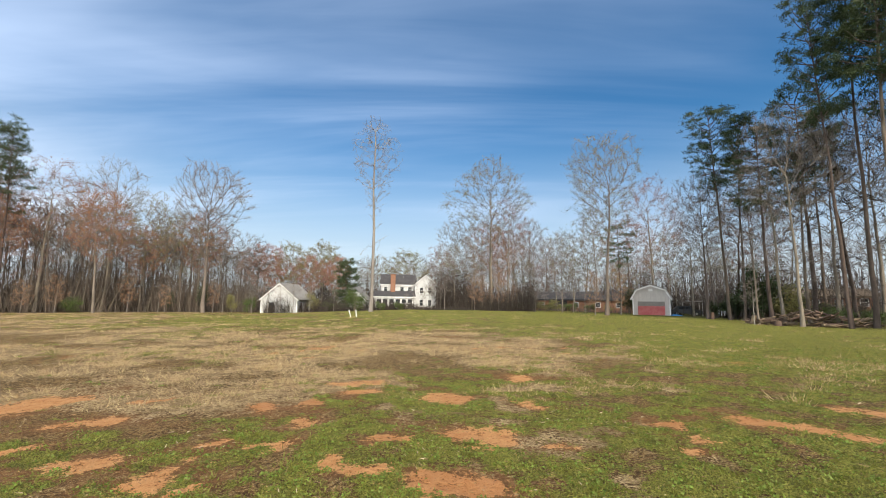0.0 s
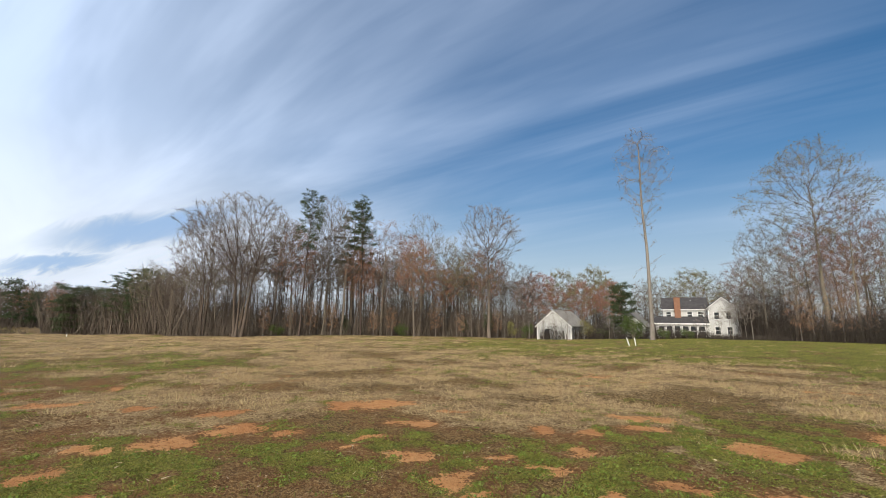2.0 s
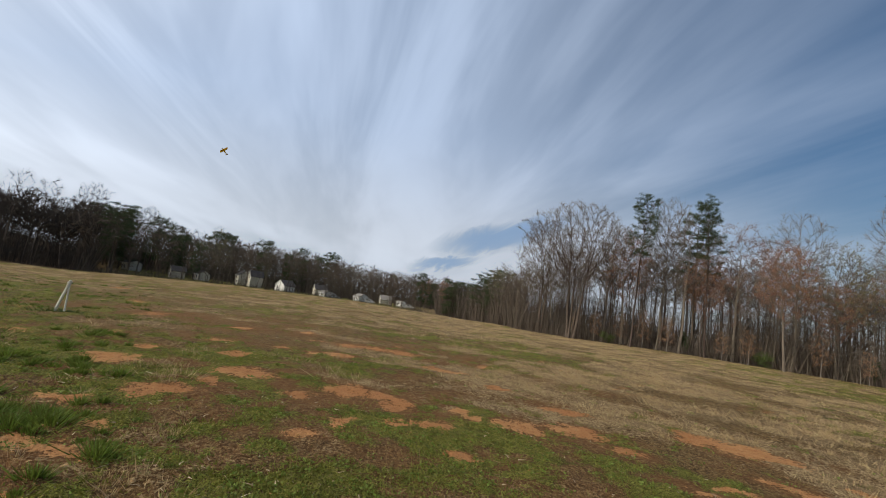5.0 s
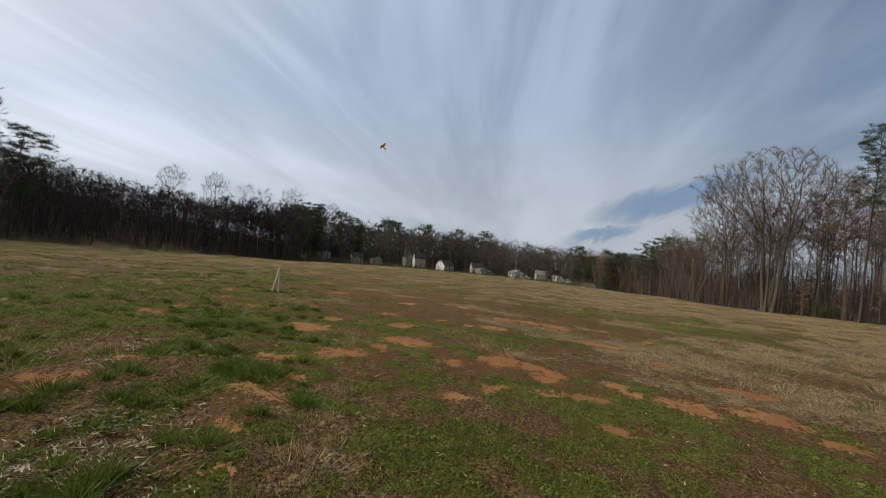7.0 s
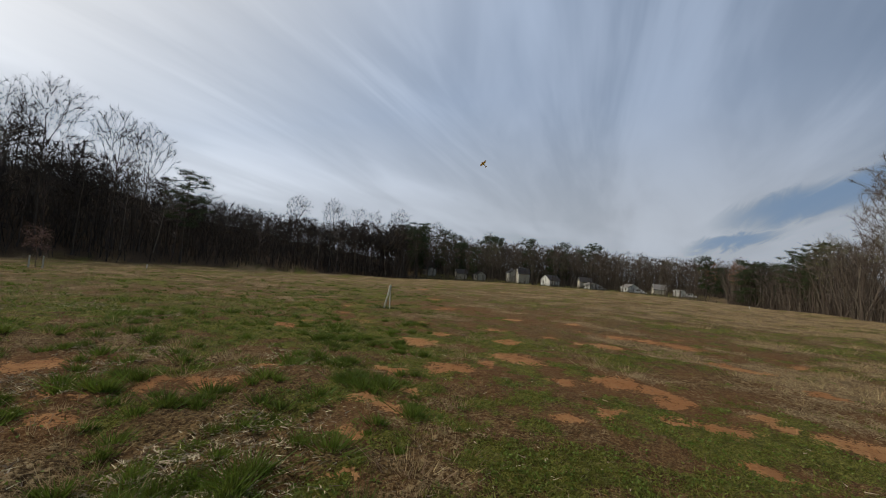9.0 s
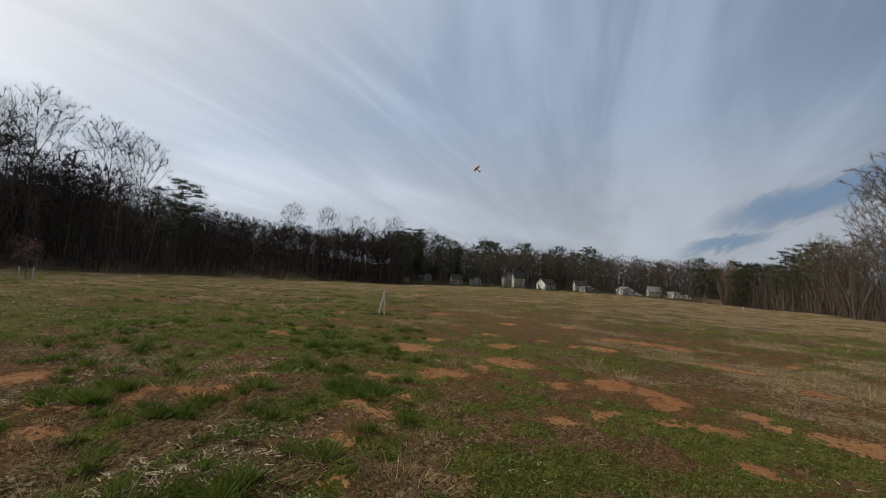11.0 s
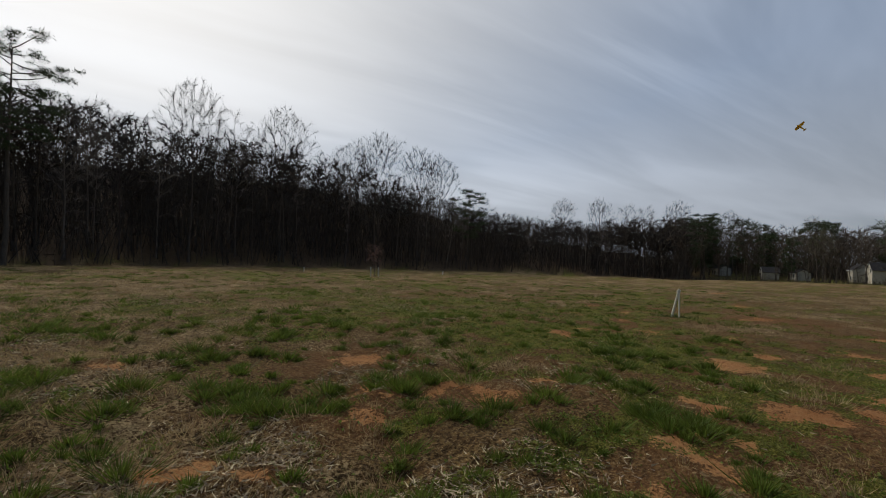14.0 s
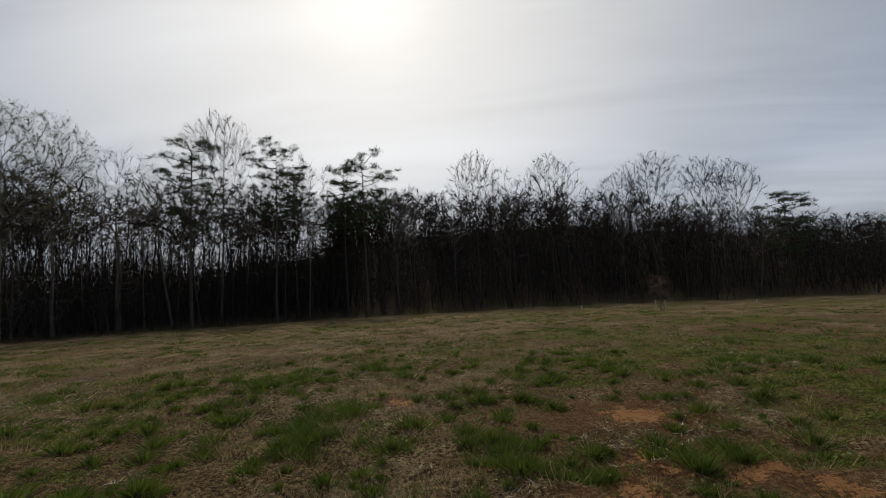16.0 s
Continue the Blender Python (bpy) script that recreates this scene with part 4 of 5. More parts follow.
LONE_EAST = [("olive", 339.2, 74, 21.8, 0.95), ("pine_c", 337.6, 92, 9.6, 1.0), ("pink", 333.8, 90, 16.2, 0.9), ("oval_b", 331.4, 90, 7.0, 1.0), ("oval", 328.4, 68, 15.8, 0.9), ("pine", 326.3, 66, 21.2, 0.95),
             ("pine_b", 325.0, 68, 20.0, 0.9), ("pine_c", 322.6, 64, 18.6, 0.9), ("oval_b", 321.6, 62, 22.0, 0.7), ("oval_b", 320.2, 58, 22.0, 0.8), ("pine", 316.6, 58, 28.6, 0.72), ("pine_b", 314.9, 60, 30.5, 0.85),
             ("pine", 313.4, 56, 32.0, 0.85), ("pine_c", 311.4, 58, 33.0, 0.9), ("pine_b", 310.6, 60, 31.0, 1.0), ("slim_c", 323.8, 60, 14.0, 1.0), ("oval_b", 317.4, 68, 19.0, 1.0), ("pink", 324.0, 74, 13.0, 1.0), ("oval", 314.2, 70, 20.0, 0.9), ("pine_c", 319.2, 70, 21.0, 0.9), ("slim_c", 321.0, 72, 12.0, 1.2), ("oval_b", 329.8, 80, 11.0, 1.0),
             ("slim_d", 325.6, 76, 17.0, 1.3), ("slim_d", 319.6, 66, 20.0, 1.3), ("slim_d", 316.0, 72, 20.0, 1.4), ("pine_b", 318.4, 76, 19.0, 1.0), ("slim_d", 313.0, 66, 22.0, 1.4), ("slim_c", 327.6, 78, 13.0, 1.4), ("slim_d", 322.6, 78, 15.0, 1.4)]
# unseen pines added round the field's corner to shade the eastern trunks
UNSEEN_SHADE_PINES = [("pine_b", 307.6, 58, 30.0, 0.9), ("pine", 304.5, 56, 31.0, 0.9), ("pine", 301.0, 60, 28.0, 1.0), ("pine_c", 294.5, 56, 26.0, 1.0)]
LONE_GARDENS = [("olive_b", 350.2, 112, 9.5, 1.1), ("pink", 346.6, 116, 9.0, 1.1), ("olive_b", 341.8, 118, 10.5, 1.1), ("slim_c", 343.0, 96, 9.0, 1.3), ("red", 352.6, 104, 10.5, 0.9), ("pink", 336.6, 110, 11.0, 1.1),
                ("oval_b", 340.2, 112, 13.0, 0.9), ("slim_c", 347.6, 98, 8.0, 1.2), ("olive_b", 357.6, 108, 9.5, 1.1), ("pink", 0.4, 116, 8.5, 1.0), ("olive_b", 332.0, 112, 9.0, 1.1), ("slim_c", 335.2, 106, 9.5, 1.2),
                ("red", 354.9, 112, 11.5, 0.9), ("oval_b", 351.0, 118, 12.5, 0.9), ("olive_b", 327.6, 110, 8.0, 1.2), ("slim_b", 345.2, 94, 9.5, 1.1)]
LONE_SOUTH = [("olive", 230.0, 63, 20.2, 0.8), ("olive", 226.2, 63, 19.8, 0.7), ("oval_b", 221.0, 64, 17.8, 0.9), ("slim_c", 216.2, 64, 17.6, 1.1), ("vase", 211.2, 62, 23.2, 0.62), ("pine_c", 214.2, 61, 18.2, 0.9),
              ("pine_c", 205.0, 62, 18.6, 0.8), ("slim", 201.2, 64, 18.6, 1.0), ("pine_c", 194.0, 61, 17.0, 1.1), ("pine_c", 196.4, 63, 16.2, 0.8), ("pine_b", 202.6, 64, 15.6, 1.0), ("slim_b", 188.0, 70, 15.0, 1.0)]
LONE_HILL = [("vase", 179.0, 68, 19.0, 0.65), ("slim_c", 175.0, 76, 15.8, 1.1), ("vase", 169.2, 74, 17.3, 0.8), ("vase", 157.4, 84, 15.8, 0.8), ("vase", 160.8, 84, 14.2, 0.9), ("vase", 151.8, 90, 14.3, 0.8),
             ("vase", 149.0, 94, 13.3, 0.75), ("pine_d", 145.0, 100, 8.3, 1.2), ("vase", 132.7, 150, 7.9, 0.8), ("vase", 128.2, 155, 8.0, 0.7), ("slim", 125.0, 158, 7.3, 1.0), ("slim_b", 122.8, 160, 7.1, 1.0),
             ("vase", 119.6, 162, 7.6, 0.7), ("vase", 114.4, 168, 6.3, 0.8), ("olive_b", 107.3, 240, 5.4, 0.8), ("pine_d", 116.6, 164, 5.6, 1.4)]
for row, (key, az, d, top, wide) in enumerate(LONE_NORTH + LONE_WEST + LONE_HOUSES + LONE_GARDENS + LONE_EAST + UNSEEN_SHADE_PINES + LONE_SOUTH + LONE_HILL):
    plant(key, az, d, top, turn=row * 77, wide=wide)

# the wood's edge: general height of the tree tops by heading
TOPS = [(-90, 20), (-52, 24), (-44, 19), (-36, 15), (-28, 11), (-20, 8), (-12, 8), (-5, 10), (3, 8), (10, 7.2), (14, 7.2), (24, 8.5), (30, 11.5), (40, 12), (52, 13.5), (60, 13.5), (66, 10),
        (70, 6.5), (74, 4.2), (85, 4.2), (98, 4.8), (110, 4.8), (118, 6.0), (130, 5.6), (140, 6), (147, 8), (155, 11), (165, 13.2), (180, 14.5), (195, 15.5), (210, 16.5), (231, 17), (270, 20)]
T_AZ, T_EL = (np.array(c, float) for c in zip(*TOPS))


def skyline(az):
    return float(np.interp((az + 90) % 360 - 90, T_AZ, T_EL))


pick = random.Random(5)
az = 24.0
while az < 233:
    d = float(field(az, E_R)) * pick.uniform(1.0, 1.03) + pick.uniform(0, 5)
    houses = 79 < az < 118
    if houses:
        d = pick.uniform(206, 236)
    # past heading 118 mostly the slim tree with shade in its colours
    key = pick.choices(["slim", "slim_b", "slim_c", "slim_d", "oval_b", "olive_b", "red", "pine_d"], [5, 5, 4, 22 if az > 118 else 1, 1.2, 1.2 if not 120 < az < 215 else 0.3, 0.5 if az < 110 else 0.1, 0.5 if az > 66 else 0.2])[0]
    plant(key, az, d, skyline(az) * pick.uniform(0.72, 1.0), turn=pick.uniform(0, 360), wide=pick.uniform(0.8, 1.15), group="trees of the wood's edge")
    az += pick.uniform(1.1, 2.7) * 80 / min(d, 130)
for k in range(30):                  # evergreens among the far gardens
    az = pick.uniform(95, 120) if k < 20 else pick.uniform(69, 95)
    d = float(field(az, E_R)) + 8 if az < 79 else pick.uniform(200, 245)
    plant("far_pine", az, d, skyline(az) * pick.uniform(0.55, 0.92), turn=pick.uniform(0, 360), wide=pick.uniform(0.8, 1.5), group="evergreens of the far woods")
az = 332.0
while az < 384:                      # behind the houses to the north
    d = pick.uniform(118, 140)
    key = pick.choices(["slim", "slim_b", "slim_c", "oval_b", "olive_b", "pink", "rosy", "leafy"], [3, 3, 3, 1.5, 1, 1, 0.5, 0.8])[0]
    plant(key, az, d, skyline(az - 360) * pick.uniform(0.6, 0.95), turn=pick.uniform(0, 360), wide=pick.uniform(0.8, 1.15), group="trees behind the houses")
    az += pick.uniform(1.0, 2.0)
for az, d, h in [(356.0, 93, 9), (355.0, 95, 8), (340.6, 75, 7.5), (337.6, 75, 8), (53.0, 88, 7), (55.5, 88, 6), (58.5, 86, 5.5), (351.0, 95, 7), (352.8, 93, 8.5), (28.6, 89, 6), (33.4, 88, 5), (36.8, 88, 7), (42.6, 87, 6), (45.0, 86, 5), (50.4, 87, 6.5), (61.0, 85, 4.5)]:
    plant("beech", az, d, height=h, turn=az * 7, group="beeches with dead leaves")
for az, d, h in [(346.8, 88, 5.5), (344.6, 84, 6), (343.2, 88, 6.5), (341.8, 90, 6), (348.0, 90, 6), (349.6, 92, 7), (324.2, 58, 5.5), (22.6, 84, 7), (21.2, 83, 6), (19.6, 84, 7.5), (17.6, 85, 6), (2.0, 96, 8), (4.2, 97, 7), (1.0, 95, 9), (32.0, 90, 6), (34.0, 90, 5.5), (27.6, 90, 6), (0.6, 94, 6), (3.0, 96, 5), (1.8, 92, 7), (2.8, 93, 6), (0.0, 92, 8), (5.2, 93, 4), (24.4, 86, 6), (14.6, 88, 5)]:
    plant("sapling", az, d, height=h, turn=az * 5, group="saplings")
for key, az, d, h, wide in [("bush", 41.4, 88, 2.6, 1.1), ("bush", 11.9, 86, 4.4, 0.95), ("forsythia", 17.2, 90, 4.0, 0.8), ("forsythia", 26.6, 90, 3.6, 0.7), ("bush", 15.4, 90, 2.2, 1.2), ("bush", 8.6, 90, 2.0, 1.1),
                            ("bush", 6.2, 92, 1.8, 1.3), ("forsythia", 345.6, 93, 2.6, 1.3), ("bush", 343.4, 95, 2.0, 1.2), ("bush", 349.4, 96, 2.2, 1.3), ("holly", 48.6, 89, 4.2, 0.7), ("holly", 29.8, 92, 6.5, 0.6),
                            ("holly", 327.8, 74, 2.6, 1.2), ("bush", 326.4, 76, 2.4, 1.2), ("bush", 318.0, 74, 2.6, 1.4), ("forsythia", 321.2, 70, 5.5, 0.8), ("holly", 323.6, 70, 8.0, 1.1), ("holly", 322.0, 72, 6.0, 1.3), ("holly", 326.0, 74, 4.0, 1.3), ("holly", 336.6, 88, 5.0, 1.3), ("bush", 317.4, 66, 2.2, 1.3), ("bush", 315.0, 64, 2.0, 1.3), ("holly", 320.6, 76, 5.0, 1.2),
                            ("bush", 341.2, 98, 1.9, 1.3), ("forsythia", 347.4, 97, 2.2, 1.4), ("bush", 346.4, 99, 1.7, 1.5), ("forsythia", 339.0, 99, 1.8, 1.4), ("bush", 344.4, 100, 1.8, 1.4), ("bush", 24.6, 89, 3.2, 0.8), ("bush", 57.0, 86, 2.2, 1.3), ("holly", 33.0, 93, 4.0, 0.9)]:
    plant(key, az, d, height=h, turn=az * 9, wide=wide, name="shrub")


# the depth of the woods, nobody could count it: light trees, joined
def scatter(count, seed, spot, spray, twigs=2, thick=0.01):
    """Joined light trees at the places that spot gives."""
    rng = np.random.default_rng(seed)
    lights = []
    for k in range(6):
        wood, limb, t0, t1, wd = grow(rng, height=18, girth=0.14, clear=0.22 + 0.04 * k, leader=0.7, wide=0.34, belly=0.5, count=70, twigs=twigs, up=0.2, lean=0.05, spray=spray, stride=1.2, low_limbs=12)
        lights.append(stack(as_tris(tubes(wood, 3)), ribbons(limb + (0, 0, 0, 0, 0, 0, thick, thick), rng), slivers(t0, t1, wd, rng)))
    pieces = []
    for _ in range(count):
        x, y, tall = spot(rng)
        v, f = lights[rng.integers(0, 6)]
        a, k = rng.uniform(0, 6.28), tall / 18
        c, s = math.cos(a) * k, math.sin(a) * k
        pieces.append((np.column_stack([v[:, 0] * c - v[:, 1] * s + x, v[:, 0] * s + v[:, 1] * c + y, v[:, 2] * k + ground_z(x, y)]), f))
    return stack(*pieces)


def wood_spot(lo, hi, depth):
    def spot(rng):
        az = rng.uniform(lo, hi)
        back_by = rng.uniform(3, depth)
        d = (float(field(az, E_R)) if not 79 < az < 118 else 215) + back_by + (34 if az < 24 else 0)
        x, y, _ = polar(az, d)
        tall = max(5, (1.6 + d * math.tan(radians(skyline(az) * rng.uniform(0.6, 0.95) * (0.62 if az < -26 else 0.95 if az < 24 else 1))) - ground_z(x, y)))
        return x, y, min(tall, 24)
    return spot


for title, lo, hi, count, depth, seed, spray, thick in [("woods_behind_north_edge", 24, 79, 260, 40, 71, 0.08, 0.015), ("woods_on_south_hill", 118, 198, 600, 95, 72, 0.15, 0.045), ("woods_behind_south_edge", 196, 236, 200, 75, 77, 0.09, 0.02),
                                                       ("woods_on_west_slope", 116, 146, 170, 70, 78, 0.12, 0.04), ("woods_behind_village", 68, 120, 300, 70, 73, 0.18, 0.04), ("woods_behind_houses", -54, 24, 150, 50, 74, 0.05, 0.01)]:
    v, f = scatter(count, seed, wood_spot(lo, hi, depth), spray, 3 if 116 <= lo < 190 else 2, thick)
    # the southern woods take the stems with backlight shade in their colour
    tagged(new(title, mesh_from(title, v, f, SHADED_BRUSH if lo >= 116 else THICKET)), "leafless grey-brown woodland of many thin trees", "woods", kind="stuff")


def yard_spot(rng):
    az = rng.uniform(-26, 1)
    x, y, _ = polar(az, rng.uniform(118, 142))
    return x, y, rng.uniform(8, 17)


v, f = scatter(75, 76, yard_spot, 0.06)
tagged(new("trees_behind_yards", mesh_from("trees_behind_yards", v, f, THICKET)), "bare brown trees behind the yards", "woods", kind="stuff")


def garden_spot(rng):
    az = rng.uniform(80, 121)
    d = float(field(az, E_R)) - rng.uniform(1, 9)
    x, y, _ = polar(az, d)
    return x, y, rng.uniform(9, 19) * (0.8 if az < 92 else 1)


v, f = scatter(110, 75, garden_spot, 0.10, thick=0.05)
tagged(new("trees_before_village", mesh_from("trees_before_village", v, f, THICKET)), "thin bare trees in front of the far houses", "woods", kind="stuff")


def brush(title, lo, hi, count, seed, tall, lo_d, hi_d, label, floor=0.35, mat=None, twigs=5, thick=1.0, cap=0.88):
    """Thin upright stems and twigs along the foot of the woods."""
    rng = np.random.default_rng(seed)
    az = rng.uniform(lo, hi, count)
    d = np.where((az > 79) & (az < 118) & (lo_d >= 0), 212, field(az, E_R)) + rng.uniform(lo_d, hi_d, count)
    x, y = -np.sin(np.radians(az)) * d, np.cos(np.radians(az)) * d
    clump = 0.5 * fractal(x, y, 0.25, seed, 2) + 0.5 * fractal(x, y, 0.07, seed + 5, 2)
    h = tall * rng.uniform(0.3, 1.1, count) * np.clip(clump * 3.0 - 0.75, 0.12, 1.6)
    z = land(x, y)
    limit = 1.6 + d * np.tan(np.radians(np.interp((az + 90) % 360 - 90, T_AZ, T_EL) * rng.uniform(floor, cap, count))) - z
    h = np.minimum(h, np.maximum(limit, 0.6))
    p0 = np.column_stack([x, y, z - 0.05])
    tip = p0 + np.column_stack([rng.normal(size=count) * 0.22 * h, rng.normal(size=count) * 0.22 * h, h])
    many = count * twigs
    start = np.repeat(p0, twigs, 0) + np.repeat(tip - p0, twigs, 0) * rng.uniform(0.1, 0.95, (many, 1))
    end = start + (rng.normal(size=(many, 3)) * (0.6, 0.6, 0.35) + (0, 0, 0.4)) * np.repeat(np.clip(h / 3, 0.5, 1.8), twigs)[:, None]
    v, f = stack(slivers(p0, tip, rng.uniform(0.03, 0.07, count) * thick, rng), slivers(start, end, rng.uniform(0.018, 0.045, many) * thick, rng))
    tagged(new(title, mesh_from(title, v, f, mat or SHADED_BRUSH)), label, "undergrowth", kind="stuff")


brush("undergrowth_north", 24, 79, 17000, 81, 12.0, -1.5, 46, "brown leafless undergrowth along the wood's edge", mat=THICKET, thick=1.5)
brush("undergrowth_south", 118, 236, 9500, 82, 9.0, -0.5, 45, "shade-coloured leafless undergrowth under the trees", 0.45, twigs=5, thick=1.7)
brush("thicket_on_slope", 118, 198, 12000, 92, 16.0, 4, 95, "shade-coloured leafless thicket on the steep wooded slope", 0.35, twigs=5, thick=2.2, cap=0.74)
brush("thicket_in_corner", 196, 236, 7000, 93, 16.0, 3, 40, "shade-coloured leafless thicket behind the edge of the wood", 0.25, twigs=5, thick=2.6, cap=0.66)
brush("undergrowth_village", 68, 119, 9000, 83, 40.0, 0, 40, "brown thicket among the far gardens", 0.6, mat=THICKET, thick=3.5, twigs=4)
brush("undergrowth_garden", -3, 23, 4200, 86, 3.2, -7, -2, "brown garden brush in front of the white house")
brush("village_thicket", 80, 120, 2200, 87, 3.6, -8, 2, "brown thicket along the far edge of the field", mat=THICKET, thick=1.6)
brush("undergrowth_houses", -54, 24, 8000, 85, 13.0, 22, 65, "brown hedge and woods beyond the gardens", thick=2.6, cap=0.62)
brush("undergrowth_pines", -53, -27, 2200, 88, 4.5, 6, 34, "brown brush and saplings under the pines", thick=1.4)
brush("undergrowth_east", -12, 1, 4500, 84, 8.0, -4, 8, "brown bushy thicket beside the white house")
brush("undergrowth_ranch", -23.5, -12, 500, 90, 1.7, 2, 9, "brown brush in front of the brick ranch house", mat=THICKET)

# ---------------------------------------------------------------- houses, barn and yards


def stand(hub, az, d, yaw=0.0, sink=0.0):
    """Sets a thing on the ground, its local y pointing away from the middle of the field."""
    p = polar(az, d)
    hub.matrix_basis = pose(p.x, p.y, ground_z(p.x, p.y) - sink, 0, 0, az + yaw)
    return hub


def window(hub, x, y, z, wide, tall, side="y", sign=-1, name="window"):
    """A framed window proud of a wall that faces -y (or the x side given by sign)."""
    if side == "y":
        fr = part(name, box_bm(x - wide / 2 - 0.09, y - 0.06, z - 0.09, x + wide / 2 + 0.09, y + 0.03, z + tall + 0.09), TRIM, hub)
        part("pane", box_bm(x - wide / 2, y - 0.08, z, x + wide / 2, y - 0.062, z + tall), GLASS, fr)
        part("muntin", box_bm(x - wide / 2, y - 0.10, z + tall / 2 - 0.03, x + wide / 2, y - 0.082, z + tall / 2 + 0.03), TRIM, fr)
    else:
        fr = part(name, box_bm(x - 0.05, y - wide / 2 - 0.09, z - 0.09, x + 0.05, y + wide / 2 + 0.09, z + tall + 0.09), TRIM, hub)
        part("pane", box_bm(x + sign * 0.06 - 0.008, y - wide / 2, z, x + sign * 0.06 + 0.008, y + wide / 2, z + tall), GLASS, fr)
    return fr


def roof_slab(x0, z0, x1, z1, thick=0.16):
    """Outline of a sloping roof board from an eave to a ridge."""
    dx, dz = x1 - x0, z1 - z0
    k = thick / math.hypot(dx, dz)
    nx, nz = -dz * k, dx * k
    if nz < 0:
        nx, nz = -nx, -nz
    return [(x0, z0), (x1, z1), (x1 + nx, z1 + nz), (x0 + nx, z0 + nz)]


def siding(hub, x0, x1, y, z0, z1, mat, apex=None, step=0.2, name="clapboard"):
    """Lapped boards on a wall that faces -y; with an apex they run up into the gable."""
    bm = bmesh.new()
    z = z0
    top = apex[1] if apex else z1
    while z < top - 0.05:
        a, b = x0, x1
        if z > z1 and apex:
            f = (z - z1) / (apex[1] - z1)
            a, b = x0 + (apex[0] - x0) * f, x1 + (apex[0] - x1) * f
        if b - a > 0.15:
            c = [bm.verts.new(v) for v in ((a, y - 0.028, z), (b, y - 0.028, z), (b, y - 0.004, z + step), (a, y - 0.004, z + step), (a, y - 0.004, z), (b, y - 0.004, z))]
            bm.faces.new((c[0], c[1], c[2], c[3])), bm.faces.new((c[4], c[5], c[1], c[0]))
        z += step
    return tagged(part(name, bm, mat, hub), kind="stuff")


def gable_block(hub, x0, x1, y0, y1, eave, apex, walls, roof, along="y", over=0.3, boards=True):
    """Walls and a gable roof; the ridge runs along y (gable to the front) or along x."""
    if along == "y":
        xm = (x0 + x1) / 2
        part("wall", prism_bm([(x0, -0.6), (x1, -0.6), (x1, eave), (xm, apex), (x0, eave)], y0, y1), walls, hub)
        if boards:
            siding(hub, x0, x1, y0, 0.1, eave, walls, (xm, apex))
        slope = (apex - eave) / (xm - x0)
        for a in (x0, x1):
            s = -1 if a == x0 else 1
            part("roof", prism_bm(roof_slab(a + s * over, eave - slope * over + 0.02, xm, apex + 0.02), y0 - over, y1 + over), roof, hub)
            part("rake_trim", prism_bm(roof_slab(a + s * over, eave - slope * over - 0.14, xm, apex - 0.14, 0.15), y0 - over - 0.03, y0 - over + 0.05), TRIM, hub)
        for a, s in ((x0, -1), (x1, 1)):
            part("corner_board", box_bm(a - 0.07, y0 - 0.05, -0.2, a + 0.07, y0 - 0.031, eave), TRIM, hub)
    else:
        ym = (y0 + y1) / 2
        part("wall", prism_bm([(y0, -0.6), (y1, -0.6), (y1, eave), (ym, apex), (y0, eave)], x0, x1, "x"), walls, hub)
        if boards:
            siding(hub, x0, x1, y0, 0.1, eave, walls)
        slope = (apex - eave) / (ym - y0)
        for a in (y0, y1):
            s = -1 if a == y0 else 1
            part("roof", prism_bm(roof_slab(a + s * over, eave - slope * over + 0.02, ym, apex + 0.02), x0 - over, x1 + over, "x"), roof, hub)
        part("fascia", box_bm(x0 - over, y0 - over - 0.05, eave - slope * over - 0.16, x1 + over, y0 - over - 0.005, eave - slope * over + 0.05), roof if walls is BRICK else TRIM, hub)


# white garage with its gable to the field
garage = thing("garage", "white clapboard garage with a grey gable roof", "garage")
gable_block(garage, -3.5, 3.5, 0, 9.5, 2.7, 5.7, SIDING, GREY_ROOF)
window(garage, 3.5, 2.2, 0.7, 0.9, 1.2, "x", 1)
window(garage, 3.5, 4.6, 0.7, 0.9, 1.2, "x", 1)
window(garage, 3.5, 7.0, 0.7, 0.9, 1.2, "x", 1)
# dark slab on the wall paints the doorway's unlit inside
door = part("door", box_bm(-1.9, -0.08, -0.1, -0.9, -0.032, 2.0), GLASS, garage, "dark panel painted as the shade of an open doorway")
part("door_frame", box_bm(-2.0, -0.06, -0.1, -1.91, -0.031, 2.1), TRIM, door)
stand(garage, 21.3, 88, -22)

# two-storey white farmhouse
house = thing("house", "two-storey white clapboard house with dark roof and brick chimney", "house")
gable_block(house, -6.8, 1.72, 2.0, 9.0, 6.2, 8.7, SIDING, ROOF, "x")
gable_block(house, 1.75, 6.8, 0.0, 9.2, 6.4, 8.5, SIDING, ROOF, "y")
part("side_wing", box_bm(6.84, 1.0, -0.6, 8.9, 8.0, 3.0), SIDING, house)
part("side_roof", prism_bm(roof_slab(6.9, 4.0, 9.2, 2.95), 0.7, 8.3), ROOF, house)
part("porch_wall", box_bm(-8.3, -1.5, -0.6, 1.70, 1.96, 2.9), SIDING, house)
part("porch_roof", prism_bm(roof_slab(-1.85, 2.95, 1.95, 4.35), -8.6, 1.7, "x"), ROOF, house)
part("porch_fascia", box_bm(-8.6, -1.95, 2.72, 1.7, -1.86, 2.98), TRIM, house)
for k in range(6):
    window(house, -7.2 + k * 1.5, -1.5, 0.35, 1.1, 2.0)
chimney = part("chimney", box_bm(-4.5, 1.0, 3.4, -3.3, 1.98, 8.5, 0.03), BRICK, house, "red brick chimney stack")
